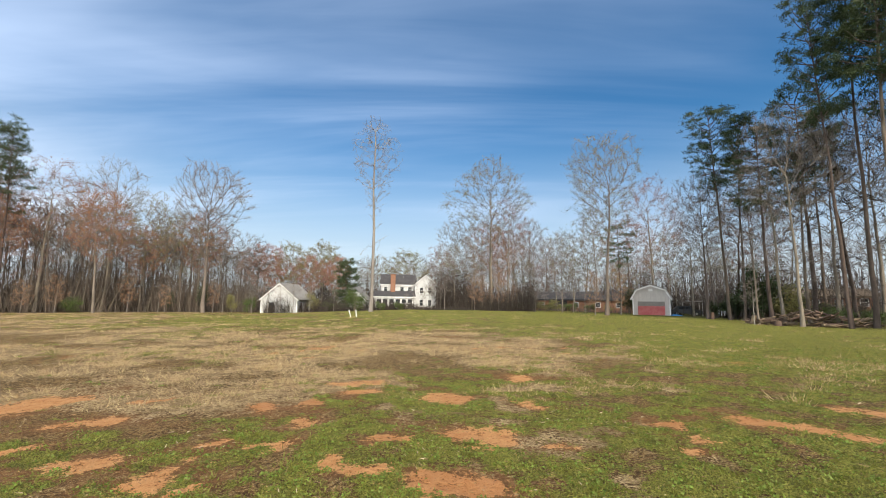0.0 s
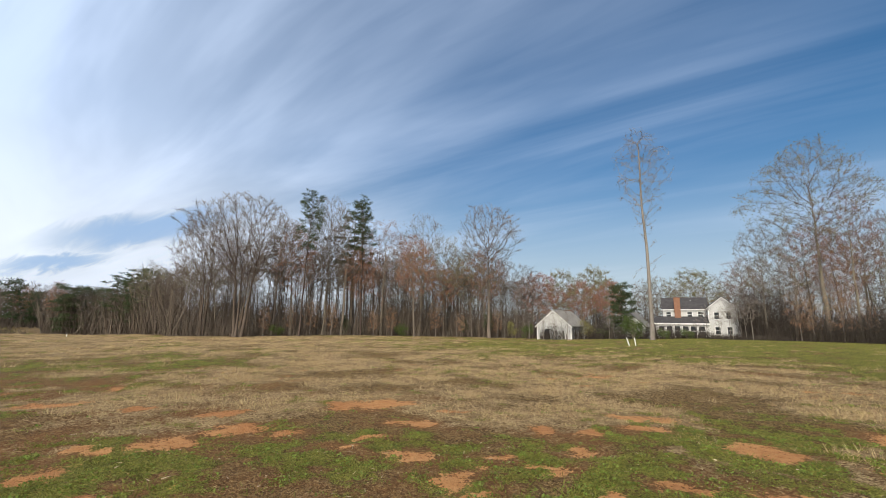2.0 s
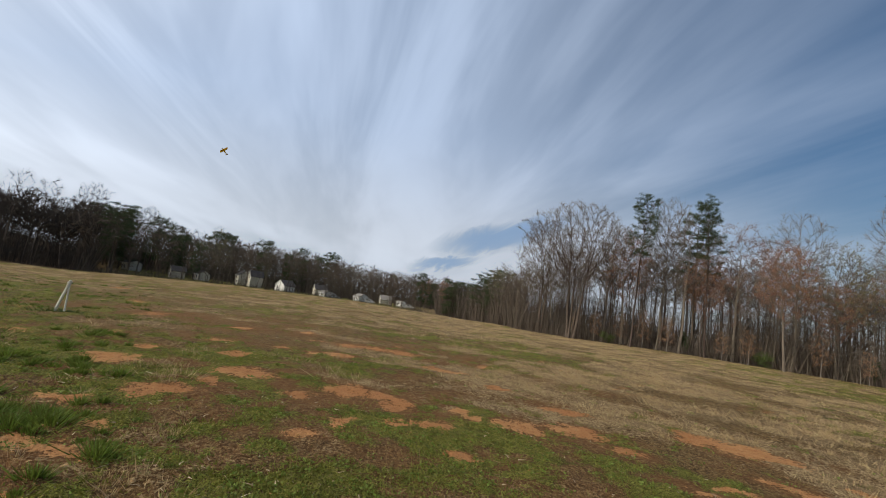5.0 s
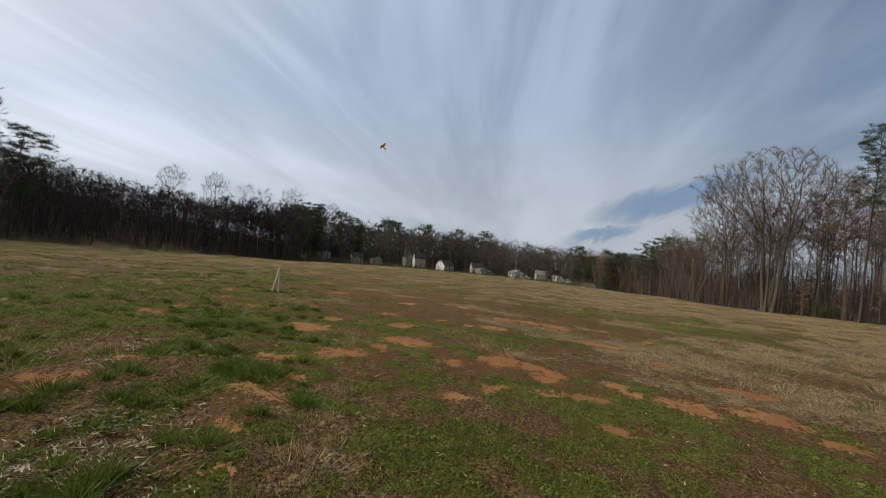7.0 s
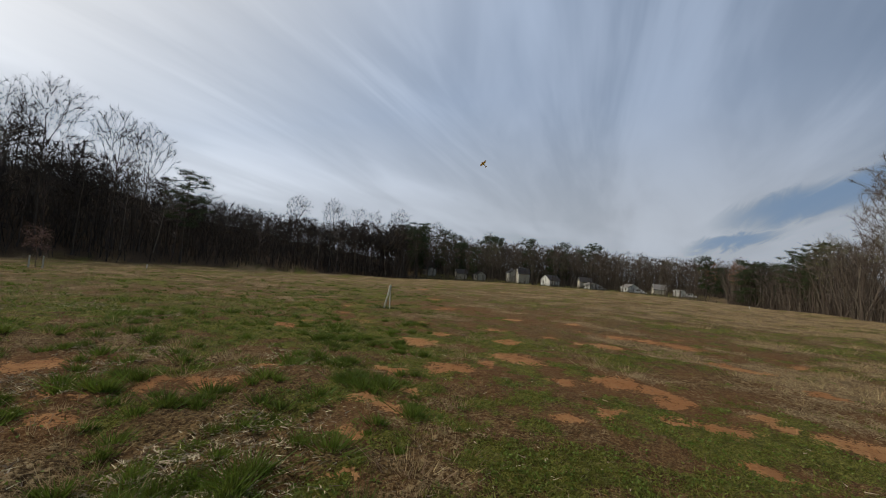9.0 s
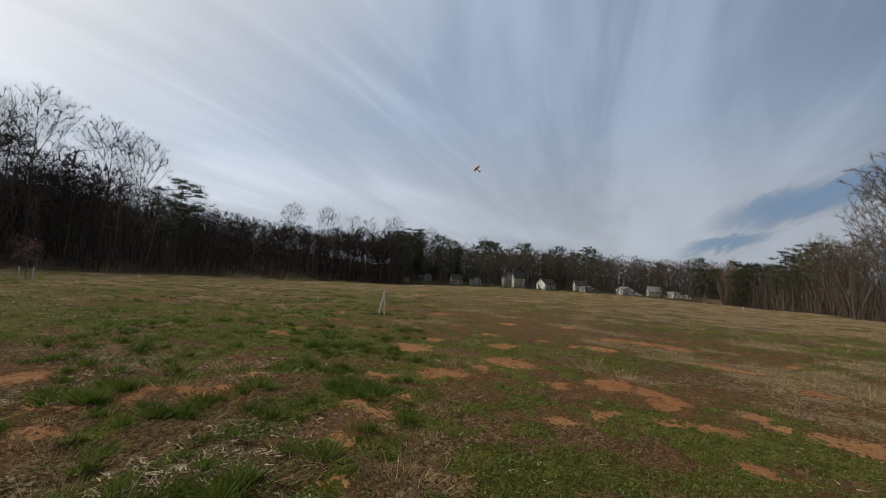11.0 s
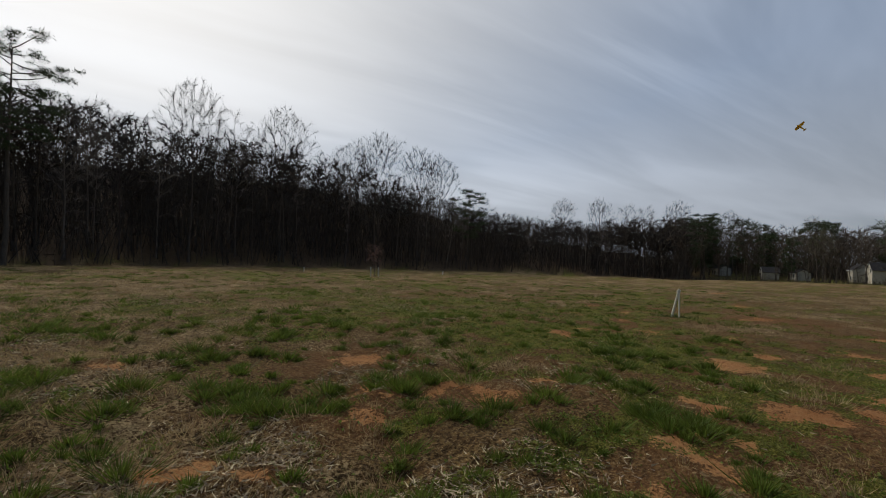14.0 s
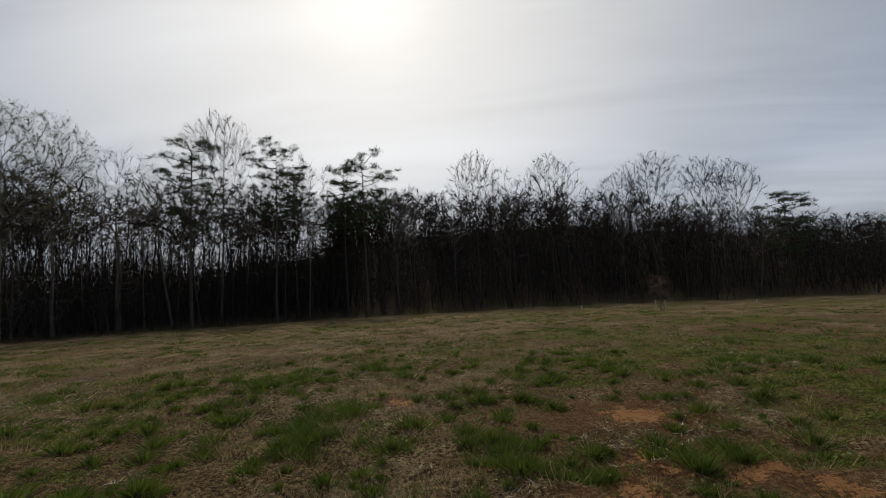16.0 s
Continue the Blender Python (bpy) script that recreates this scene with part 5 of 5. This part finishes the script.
part("chimney_cap", box_bm(-4.58, 0.92, 8.5, -3.22, 2.05, 8.64, 0.02), BRICK, chimney)
for x, z in ((-5.7, 4.45), (-1.6, 4.45), (0.4, 4.45)):
    window(house, x, 2.0, z, 0.9, 1.0)
for x in (3.2, 5.3):
    window(house, x, 0.0, 3.9, 0.9, 1.4), window(house, x, 0.0, 0.8, 0.9, 1.5)
part("vent_pipe", rod_bm((-1.2, 4.4, 7.0), (-1.2, 4.4, 8.2), 0.06, 0.06), TRIM, house)
stand(house, 4.9, 106, 3)

shed = thing("outbuilding", "small white gabled building half hidden by evergreens", "outbuilding")
gable_block(shed, -3.1, 3.1, 0, 6.5, 2.6, 5.6, SIDING, GREY_ROOF)
stand(shed, 12.4, 99, -14)

ranch = thing("house", "low brick ranch house with a dark shingle roof", "house")
gable_block(ranch, -11, 11, 0, 8.5, 2.8, 4.6, BRICK, ROOF, "x", 0.45, False)
for x in (-9.2, -1.2, 3.6, 8.0):
    window(ranch, x, 0, 1.0, 0.9, 1.0)
part("porch_panel", box_bm(-7.6, -0.06, 0.1, -3.4, -0.035, 2.6), ROOF, ranch)
stand(ranch, 342.2, 106, 0)

brick_house = thing("house", "brick house among pines with a brown gable roof", "house")
gable_block(brick_house, -5.2, 5.4, 0, 9, 3.6, 4.7, BRICK, BROWN_ROOF, "x", 0.4, False)
for x, z in ((-3.6, 2.0), (-1.0, 2.0), (1.6, 2.0), (4.4, 0.3), (4.4, 2.2)):
    window(brick_house, x, 0, z, 0.8, 1.0)
stand(brick_house, 318.4, 88, 8)

# gambrel barn with a red door
barn = thing("barn", "grey gambrel-roofed barn with a faded red door", "barn")
outline = [(-2.75, -0.4), (2.75, -0.4), (2.75, 2.9), (2.05, 4.1), (0, 4.85), (-2.05, 4.1), (-2.75, 2.9)]
part("wall", prism_bm(outline, 0, 7), BARN_GREY, barn)
for s in (-1, 1):
    part("lower_roof", prism_bm(roof_slab(s * 2.95, 2.6, s * 2.05, 4.12), -0.25, 7.2), GREY_ROOF, barn)
    part("upper_roof", prism_bm(roof_slab(s * 2.05, 4.12, 0, 4.87), -0.25, 7.2), GREY_ROOF, barn)
    part("lower_trim", prism_bm(roof_slab(s * 2.97, 2.42, s * 2.07, 3.98, 0.2), -0.32, -0.26), TRIM, barn, "white trim board")
    part("upper_trim", prism_bm(roof_slab(s * 2.07, 3.98, 0, 4.72, 0.2), -0.32, -0.26), TRIM, barn, "white trim board")
    part("corner_board", box_bm(s * 2.72 - 0.08, -0.05, -0.3, s * 2.72 + 0.08, -0.004, 2.7), TRIM, barn)
leaf = part("barn_door", box_bm(-2.0, -0.09, 0.0, 2.0, -0.004, 1.45, 0.01), BARN_RED, barn, "faded red lower door panel")
part("upper_panel", box_bm(-2.0, -0.07, 1.46, 2.0, -0.004, 2.2), GREY_ROOF, leaf, "weathered grey upper door panel")
for x in (-2.07, 2.07):
    part("door_post", box_bm(x - 0.06, -0.10, -0.1, x + 0.06, -0.004, 2.3), BARN_GREY, leaf)
for x in (-1.0, 0.0, 1.0):
    part("batten", box_bm(x - 0.05, -0.115, 0.02, x + 0.05, -0.091, 1.43), BARN_RED, leaf)
part("vent", box_bm(-0.3, -0.05, 3.9, 0.3, -0.004, 4.3), TRIM, barn, "white gable vent")
stand(barn, 334.2, 78, -4)

# yard clutter beyond the barn
carport = thing("carport", "low dark open carport with thin posts", "carport")
part("roof", prism_bm(roof_slab(-2.3, 2.1, 2.3, 2.35, 0.12), 0, 4), GREY_ROOF, carport)
for x in (-2.2, -0.7, 0.8, 2.2):
    for y in (0.15, 3.8):
        part("post", box_bm(x - 0.05, y - 0.05, -0.3, x + 0.05, y + 0.05, 2.12), BARN_GREY, carport)
stand(carport, 330.4, 84, 6)


def vehicle(label, paint, length=4.6, high=1.6):
    hub = thing("car", label, "car")
    n = length / 2
    body = part("body", prism_bm([(-n, 0.32), (n, 0.32), (n, 0.8), (n * 0.92, 0.95), (n * 0.45, 1.0), (n * 0.25, high), (-n * 0.55, high), (-n * 0.8, 1.0), (-n, 0.92)], -0.85, 0.85), paint, hub)
    for a, b in ((-0.5, -0.12), (-0.06, 0.2)):
        part("side_window", box_bm(n * a, -0.875, 1.04, n * b, -0.855, high - 0.12), GLASS, body)
    for x in (-n * 0.62, n * 0.62):
        for y in (-0.84, 0.84):
            wheel = part("wheel", rod_bm((x, y - 0.1, 0.32), (x, y + 0.1, 0.32), 0.33, 0.33, 16), BLACK, hub)
            part("rim", rod_bm((x, y - 0.11, 0.32), (x, y + 0.11, 0.32), 0.19, 0.19, 12), TRIM, wheel)
    return hub


stand(vehicle("dark car parked under the carport", DARK_PAINT), 330.6, 82, 8)
stand(vehicle("white car parked beside the woodpile", VAN_WHITE, 4.2, 1.5), 327.0, 82, 75)
stand(vehicle("dark car parked under the trees", DARK_PAINT, 4.4, 1.5), 324.9, 84, 20)
tarp = thing("tarp", "crumpled blue tarp on the grass by the barn", "tarp")
bm = bmesh.new()
bmesh.ops.create_grid(bm, x_segments=14, y_segments=10, size=1.0)
for vert in bm.verts:
    lump = max(0.0, 1 - (vert.co.x ** 2 + vert.co.y ** 2)) * 0.22 + noise.noise(vert.co * 3) * 0.08
    vert.co = Vector((vert.co.x * 0.9, vert.co.y * 0.5, 0.03 + max(0.0, lump)))
part("sheet", bm, BLUE, tarp)
stand(tarp, 331.6, 77)

# brush and log pile under the pines
pile = thing("log_pile", "long heap of cut logs and brush under the pines", "log pile")
rng = random.Random(9)
for k in range(190):
    x = rng.uniform(-5.5, 5.5)
    crest = max(0.1, 1.7 * (1 - abs(x) / 6.4) + 0.15)
    y, z = rng.gauss(0, 0.9), rng.uniform(0.05, crest)
    a, tip = rng.uniform(-1.4, 1.4), rng.uniform(-0.35, 0.45)
    n, r = rng.uniform(0.3, 1.3), rng.choice((0.02, 0.03, 0.05, 0.09, 0.14))
    d = Vector((math.cos(a) * math.cos(tip), math.sin(a) * math.cos(tip), math.sin(tip))) * n
    part("log", rod_bm(Vector((x, y, z)) - d, Vector((x, y, z)) + d, r, r * 0.75, 7), LOG, pile)
stand(pile, 319.6, 61, 0, 0.0)
for az, d, r, h, tip in ((324.4, 60, 0.22, 1.0, 0.3), (328.0, 66, 0.2, 0.9, 0.0), (322.2, 59, 0.3, 0.55, 0.0)):
    stump = thing("stump", "pale cut tree stump at the wood's edge", "stump")
    bm = rod_bm((0, 0, -0.2), (tip, 0, h), r * 1.25, r, 10)
    part("stump_wood", bm, LOG, stump)
    stand(stump, az, d)

# the far village to the west


def cottage(label, az, d, wide, deep, eave, apex, walls, roof, along, yaw, windows=()):
    hub = thing("house", label, "house", "houses of the far village")
    wide, deep = wide * 0.8, deep * 0.6
    gable_block(hub, -wide / 2, wide / 2, 0, deep, eave * 0.9, apex * 0.9, walls, roof, along, 0.3, False)
    for x, z in windows[:2]:
        window(hub, x * 0.8, 0, z, 0.9, 1.3)
    return stand(hub, az, d, yaw - 68)


cottage("pale two-storey house behind bare trees", 115.5, 205, 6.0, 8, 3.4, 4.6, BEIGE, ROOF, "x", 5, ((-2.4, 0.8), (0, 0.8), (2.4, 0.8), (-2.4, 2.9), (2.4, 2.9)))
cottage("cream gabled cottage half hidden by trees", 111.3, 196, 4.6, 8, 3.2, 5.2, BEIGE, ROOF, "y", -10, ((-1.2, 1.0), (1.2, 1.0)))
cottage("small cream house behind trees", 108.7, 200, 4.2, 8, 3.0, 4.6, BEIGE, ROOF, "x", 5, ((0.8, 1.0),))
cottage("two-storey beige house with steep dark roof", 103.1, 200, 4.6, 9, 5.2, 7.8, BEIGE, ROOF, "y", 0, ((-1.0, 0.9), (1.0, 3.6)))
cottage("two-storey beige house with steep dark roof", 104.4, 206, 4.2, 9, 5.0, 7.2, BEIGE, ROOF, "x", 0, ((0.6, 1.0), (-0.8, 3.4)))
cottage("white gabled house with plain siding", 99.4, 196, 8.6, 9, 2.8, 5.3, TRIM, ROOF, "y", 12, ((-2.0, 0.9),))
cottage("white house with a small brick-brown gable", 95.2, 204, 6.0, 9, 3.0, 5.2, BEIGE, ROOF, "y", -8, ((1.0, 1.0),))
cottage("long low white house", 94.2, 192, 8.8, 7, 2.1, 3.0, TRIM, GREY_ROOF, "x", 0, ((-3.0, 0.7), (0, 0.7), (2.6, 0.7)))
cottage("low white house with a grey roof", 89.8, 196, 9.0, 8, 2.3, 3.7, TRIM, GREY_ROOF, "x", 0, ((-2.6, 0.7), (1.5, 0.7)))
cottage("tan house with a brown roof", 86.6, 204, 6.0, 8, 2.4, 4.6, BEIGE, GREY_ROOF, "y", -12, ((0.5, 0.8),))
cottage("long white mobile home", 84.1, 198, 8.5, 3.6, 2.4, 2.9, TRIM, GREY_ROOF, "x", 0, ((-3.0, 1.0), (-0.5, 1.0), (2.6, 1.0)))
for az, d, turn in ((92.6, 190, 10), (88.0, 188, -20), (82.6, 190, 0)):
    stand(vehicle("white car parked by the far houses", VAN_WHITE, 4.6, 1.7), az, d, turn)

# ---------------------------------------------------------------- small things in the field
frame_stand = thing("a_frame_stand", "white two-legged stake stand over dark weeds", "stand")
part("leg", rod_bm((-0.13, 0.02, -0.05), (0.055, 0, 0.90), 0.036, 0.030), CREAM, frame_stand)
part("leg", rod_bm((0.09, -0.12, -0.05), (0.05, 0.03, 0.88), 0.022, 0.022), CREAM, frame_stand)
part("tie", rod_bm((-0.01, 0.0, 0.82), (0.10, 0.02, 0.84), 0.026, 0.026), CREAM, frame_stand, "white tie at the top")
p = Vector((-14.0, -7.85, 0))
frame_stand.matrix_basis = pose(p.x, p.y, ground_z(p.x, p.y), 0, 0, 119.3)

weeds = thing("weed_clump", "dark green weeds round the foot of the stand", "weeds")
rng = np.random.default_rng(17)
root = np.column_stack([rng.normal(size=160) * 0.30, rng.normal(size=160) * 0.16, np.full(160, -0.01)])
v, f = slivers(root, root + rng.normal(size=(160, 3)) * (0.07, 0.07, 0.02) + (0, 0, 0.10), rng.uniform(0.012, 0.03, 160), rng)
tagged(part_mesh("blades", mesh_from("blades", v, f, SHRUB_LEAF), weeds), kind="stuff")
weeds.matrix_basis = pose(p.x, p.y, ground_z(p.x, p.y), 0, 0, 119.3)

for az, d, lean in ((12.25, 50, 0.13), (11.55, 50, 0.05)):
    stake = thing("marker_stake", "white leaning marker stake in the grass", "stake", "pair of marker stakes")
    part("shaft", rod_bm((0.0, 0, -0.1), (-lean * 2, 0, 0.78), 0.05, 0.045, 8), TRIM, stake)
    part("cap", rod_bm((-lean * 2, 0, 0.78), (-lean * 2.05, 0, 0.82), 0.055, 0.05, 8), TRIM, stake)
    stand(stake, az, d)
for az, d in ((166.0, 52), (148.0, 60), (77.0, 100)):
    stake = thing("marker_stake", "short white marker stake at the field edge", "stake")
    part("shaft", rod_bm((0, 0, -0.1), (0.02, 0, 0.5), 0.05, 0.045, 8), TRIM, stake)
    stand(stake, az, d)

tree_model("young", 14, "young staked tree with reddish dead leaves", BARK, RED_TWIG, RED_TWIG, 420, 0.09, height=3.1, girth=0.035, clear=0.3, leader=0.75, wide=0.5, belly=0.5, count=60, twigs=3, spray=0.02, stride=0.16)
plant("young", 156.9, 40, height=3.1)
for side in (-0.35, 0.35):
    stake = thing("tree_stake", "pale wooden stake beside the young tree", "stake", "stakes of the young tree")
    part("shaft", box_bm(-0.045, -0.045, -0.1, 0.045, 0.045, 0.85, 0.006), CREAM, stake)
    stand(stake, 156.9 + math.degrees(side / 40), 39.8)

# yellow model biplane in flight
plane = thing("model_airplane", "yellow model biplane banking in flight over the field", "model airplane")
bm = bmesh.new()
for k, (x, r) in enumerate([(-0.42, 0.045), (-0.38, 0.07), (-0.2, 0.085), (0.0, 0.085), (0.2, 0.06), (0.46, 0.022)]):
    ring = [bm.verts.new((x, r * math.cos(a * math.pi / 4), r * math.sin(a * math.pi / 4))) for a in range(8)]
    if k:
        for a in range(8):
            bm.faces.new((last[a], last[(a + 1) % 8], ring[(a + 1) % 8], ring[a]))
    else:
        bm.faces.new(ring[::-1])
    last = ring
bm.faces.new(last)
part("fuselage", bm, YELLOW, plane)
for name, z, span, x in (("upper_wing", 0.17, 0.58, -0.22), ("lower_wing", -0.06, 0.54, -0.16)):
    part(name, box_bm(x - 0.09, -span, z - 0.011, x + 0.09, span, z + 0.011, 0.009), YELLOW, plane)
for y in (-0.38, 0.38):
    for x in (-0.24, -0.12):
        part("strut", rod_bm((x - 0.03, y, 0.16), (x + 0.02, y, -0.05), 0.008, 0.008, 6), BLACK, plane)
part("tailplane", box_bm(0.36, -0.19, 0.0, 0.47, 0.19, 0.014, 0.005), YELLOW, plane)
part("fin", prism_bm([(0.36, 0.0), (0.48, 0.0), (0.49, 0.15), (0.43, 0.16)], -0.008, 0.008), YELLOW, plane)
for y in (-0.12, 0.12):
    part("wheel", rod_bm((-0.26, y - 0.015, -0.2), (-0.26, y + 0.015, -0.2), 0.05, 0.05, 12), BLACK, plane)
    part("gear_leg", rod_bm((-0.24, y * 0.4, -0.07), (-0.26, y, -0.2), 0.008, 0.008, 6), BLACK, plane)
part("propeller", box_bm(-0.45, -0.14, -0.012, -0.438, 0.14, 0.012), BLACK, plane)
p = polar(108.6, 58)
plane.matrix_basis = pose(p.x, p.y, 1.6 + 58 * math.tan(radians(14.1)), 0, 0, 108.6) @ pose(0, 0, 0, -30, 38, 20)

# ---------------------------------------------------------------- grass, straw and litter
def blades(title, label, mat, count, seed, r0, r1, keep, tall, width, lean=0.45, power=1.0, lo=-52, hi=236, flat=0.0):
    """Single blades strewn over the field; keep gives how likely a place is to bear one."""
    rng = np.random.default_rng(seed)
    az = rng.uniform(lo, hi, count)
    r = r0 * (r1 / r0) ** (rng.uniform(0, 1, count) ** power)
    x, y = -np.sin(np.radians(az)) * r, np.cos(np.radians(az)) * r
    ok = rng.uniform(0, 1, count) < keep(x, y, r)
    x, y, r = x[ok], y[ok], r[ok]
    n = len(x)
    h = tall(x, y, r) * rng.uniform(0.5, 1.3, n)
    p0 = np.column_stack([x, y, land(x, y) - 0.004 + flat])
    tip = p0 + np.column_stack([rng.normal(size=n) * lean * h, rng.normal(size=n) * lean * h, h])
    v, f = slivers(p0, tip, width * (1 + 0.06 * r) * rng.uniform(0.6, 1.4, n), rng)
    tagged(new(title, mesh_from(title, v, f, mat)), label, "grass", kind="stuff")


def bare(x, y):
    return np.clip(1 - clay_at(x, y) * 2.4, 0, 1)


def tussock(x, y, scale, seed, cut=0.5):
    return np.clip((fractal(x, y, scale, seed, 2) - cut) * 6, 0, 1)


def tufts(title, label, mat, count, seed, r0, r1, keep, per, tall, spread_by, width, lo=-52, hi=236, power=0.7):
    """Clumps of blades that lean outward from one root."""
    rng = np.random.default_rng(seed)
    az = rng.uniform(lo, hi, count)
    r = r0 * (r1 / r0) ** (rng.uniform(0, 1, count) ** power)
    x, y = -np.sin(np.radians(az)) * r, np.cos(np.radians(az)) * r
    ok = rng.uniform(0, 1, count) < keep(x, y, r)
    x, y = np.repeat(x[ok], per), np.repeat(y[ok], per)
    size = np.repeat(np.clip(rng.lognormal(-0.2, 0.45, ok.sum()), 0.35, 1.5), per)
    n = len(x)
    a, rad = rng.uniform(0, 6.283, n), np.abs(rng.normal(size=n)) * spread_by * size
    bx, by = x + np.cos(a) * rad, y + np.sin(a) * rad
    h = tall * size * rng.uniform(0.45, 1.15, n)
    p0 = np.column_stack([bx, by, land(bx, by) - 0.01])
    out_by = (0.25 + rad / spread_by * 0.45) * h
    tip = p0 + np.column_stack([np.cos(a) * out_by + rng.normal(size=n) * 0.2 * h, np.sin(a) * out_by + rng.normal(size=n) * 0.2 * h, h])
    v, f = slivers(p0, tip, width * (1 + 0.06 * np.hypot(bx, by)) * rng.uniform(0.6, 1.4, n), rng)
    tagged(new(title, mesh_from(title, v, f, mat)), label, "grass", kind="stuff")


blades("low_grass", "short patchy green grass over clay", GRASS, 300000, 91, 1.7, 16, lambda x, y, r: np.clip(green_at(x, y) * 1.9 - 0.6, 0, 1) * bare(x, y),
       lambda x, y, r: 0.016 + 0.016 * fractal(x, y, 0.6, 95), 0.012, 0.9, 0.9)
blades("far_grass", "green spring grass toward the field edge", GRASS, 130000, 92, 15, 100, lambda x, y, r: np.clip(green_at(x, y) * 1.4 - 0.4, 0, 1) * (r < field(heading(x, y), E_R) + 2),
       lambda x, y, r: 0.045 + 0.06 * fractal(x, y, 0.3, 96), 0.007, 0.7)
blades("dry_straw", "dry tan straw grass standing in drifts", STRAW, 240000, 94, 7.5, 90, lambda x, y, r: np.clip(straw_at(x, y) * 1.6 - 0.55, 0, 1) * bare(x, y) * (r < field(heading(x, y), E_R) + 1),
       lambda x, y, r: 0.05 + 0.13 * np.clip((r - 7) / 8, 0, 1) * fractal(x, y, 0.5, 98), 0.0055, 0.6)
blades("thatch_litter", "flattened dead stems and leaf litter on the soil", WEED, 90000, 99, 1.7, 18, lambda x, y, r: 0.25 + 0.75 * bare(x, y) * np.clip(1.1 - green_at(x, y), 0, 1),
       lambda x, y, r: 0.010 + 0.0 * r, 0.005, 2.6, flat=0.006)
blades("dead_weeds", "grey broken weed stalks in the thatch", WEED, 90000, 100, 2.2, 40, lambda x, y, r: tussock(x, y, 0.9, 101, 0.58) * (0.3 + 0.7 * np.clip((heading(x, y) % 360 - 120) / 25, 0, 1) * (heading(x, y) % 360 < 300)) * bare(x, y),
       lambda x, y, r: 0.06 + 0.0 * r, 0.005, 0.9, 0.5)
tufts("green_tufts", "thick green grass tufts standing above the thatch", TUFT, 2400, 103, 2.4, 12, lambda x, y, r: (0.15 + 0.6 * tussock(x, y, 1.0, 107, 0.46)) * bare(x, y), 150, 0.105, 0.055, 0.0085, 112, 236)
tufts("far_green_tufts", "green grass tufts across the rough field", TUFT, 3400, 113, 9, 48, lambda x, y, r: (0.12 + 0.6 * tussock(x, y, 0.8, 107, 0.46)) * bare(x, y), 38, 0.09, 0.13, 0.014, 112, 236)
tufts("clover_tufts", "low green clover and grass clumps", GRASS, 3200, 104, 2.0, 26, lambda x, y, r: green_at(x, y) * bare(x, y), 34, 0.035, 0.12, 0.013, -52, 125)
tufts("straw_tufts", "tan dry bunch grass in drifts", STRAW, 5600, 105, 8.0, 70, lambda x, y, r: np.clip(straw_at(x, y) * 1.5 - 0.4, 0, 1) * bare(x, y), 34, 0.13, 0.17, 0.0055, -50, 105)
tufts("brown_tufts", "brown dead bunch grass in the rough field", STRAW, 5200, 106, 2.6, 45, lambda x, y, r: np.clip(straw_at(x, y) * 1.3 - 0.1, 0, 1) * bare(x, y), 30, 0.10, 0.13, 0.006, 105, 236)
PALE = material("bleached_straw", [(0.52, 0.41, 0.26), (0.40, 0.30, 0.18), (0.64, 0.53, 0.37)], 0.85, 0.8, 6, vary=0.3, island=True)
blades("pale_litter", "bleached straw and leaf litter lying on the soil", PALE, 270000, 108, 2.2, 18, lambda x, y, r: tussock(x, y, 0.8, 109, 0.52) * (0.02 + 0.98 * np.clip((heading(x, y) % 360 - 120) / 25, 0, 1) * (heading(x, y) % 360 < 300)) * bare(x, y),
       lambda x, y, r: 0.017 + 0.0 * r, 0.0085, 2.6, 0.8, flat=0.014)


def leaf_clumps(title, label, mat, count, seed, r0, r1, keep, per, spread_by, tall, size, lo=-52, hi=236, power=0.8):
    """Low rosettes and clover: small leaves held over the soil in tight clumps."""
    rng = np.random.default_rng(seed)
    az = rng.uniform(lo, hi, count)
    r = r0 * (r1 / r0) ** (rng.uniform(0, 1, count) ** power)
    x, y = -np.sin(np.radians(az)) * r, np.cos(np.radians(az)) * r
    ok = rng.uniform(0, 1, count) < keep(x, y, r)
    x, y = np.repeat(x[ok], per), np.repeat(y[ok], per)
    big = np.repeat(np.clip(rng.lognormal(-0.1, 0.4, ok.sum()), 0.4, 2.0), per)
    bx, by = x + rng.normal(size=len(x)) * spread_by * big, y + rng.normal(size=len(x)) * spread_by * big
    dome = np.exp(-((bx - x) ** 2 + (by - y) ** 2) / (1.6 * spread_by * big) ** 2)
    p = np.column_stack([bx, by, land(bx, by) + tall * big * dome * rng.uniform(0.3, 1.1, len(bx))])
    v, f = flecks(p, size * (1 + 0.05 * np.hypot(bx, by))[:, None], rng)
    tagged(new(title, mesh_from(title, v, f, mat)), label, "weeds", kind="stuff")


leaf_clumps("clover_patches", "bright green clover and weed rosettes on the soil", CLOVER, 13000, 121, 2.2, 24, lambda x, y, r: np.clip(green_at(x, y) * 1.3 - 0.45, 0.03, 1) * 0.75 * np.clip(1.3 - clay_at(x, y) * 1.3, 0, 1), 14, 0.05, 0.028, 0.021, -52, 128)
leaf_clumps("weed_rosettes", "dark green weeds among the thatch", CLOVER, 5000, 122, 2.2, 22, lambda x, y, r: np.clip(green_at(x, y) * 1.5 - 0.4, 0.05, 1) * bare(x, y), 14, 0.06, 0.05, 0.024, 126, 236)
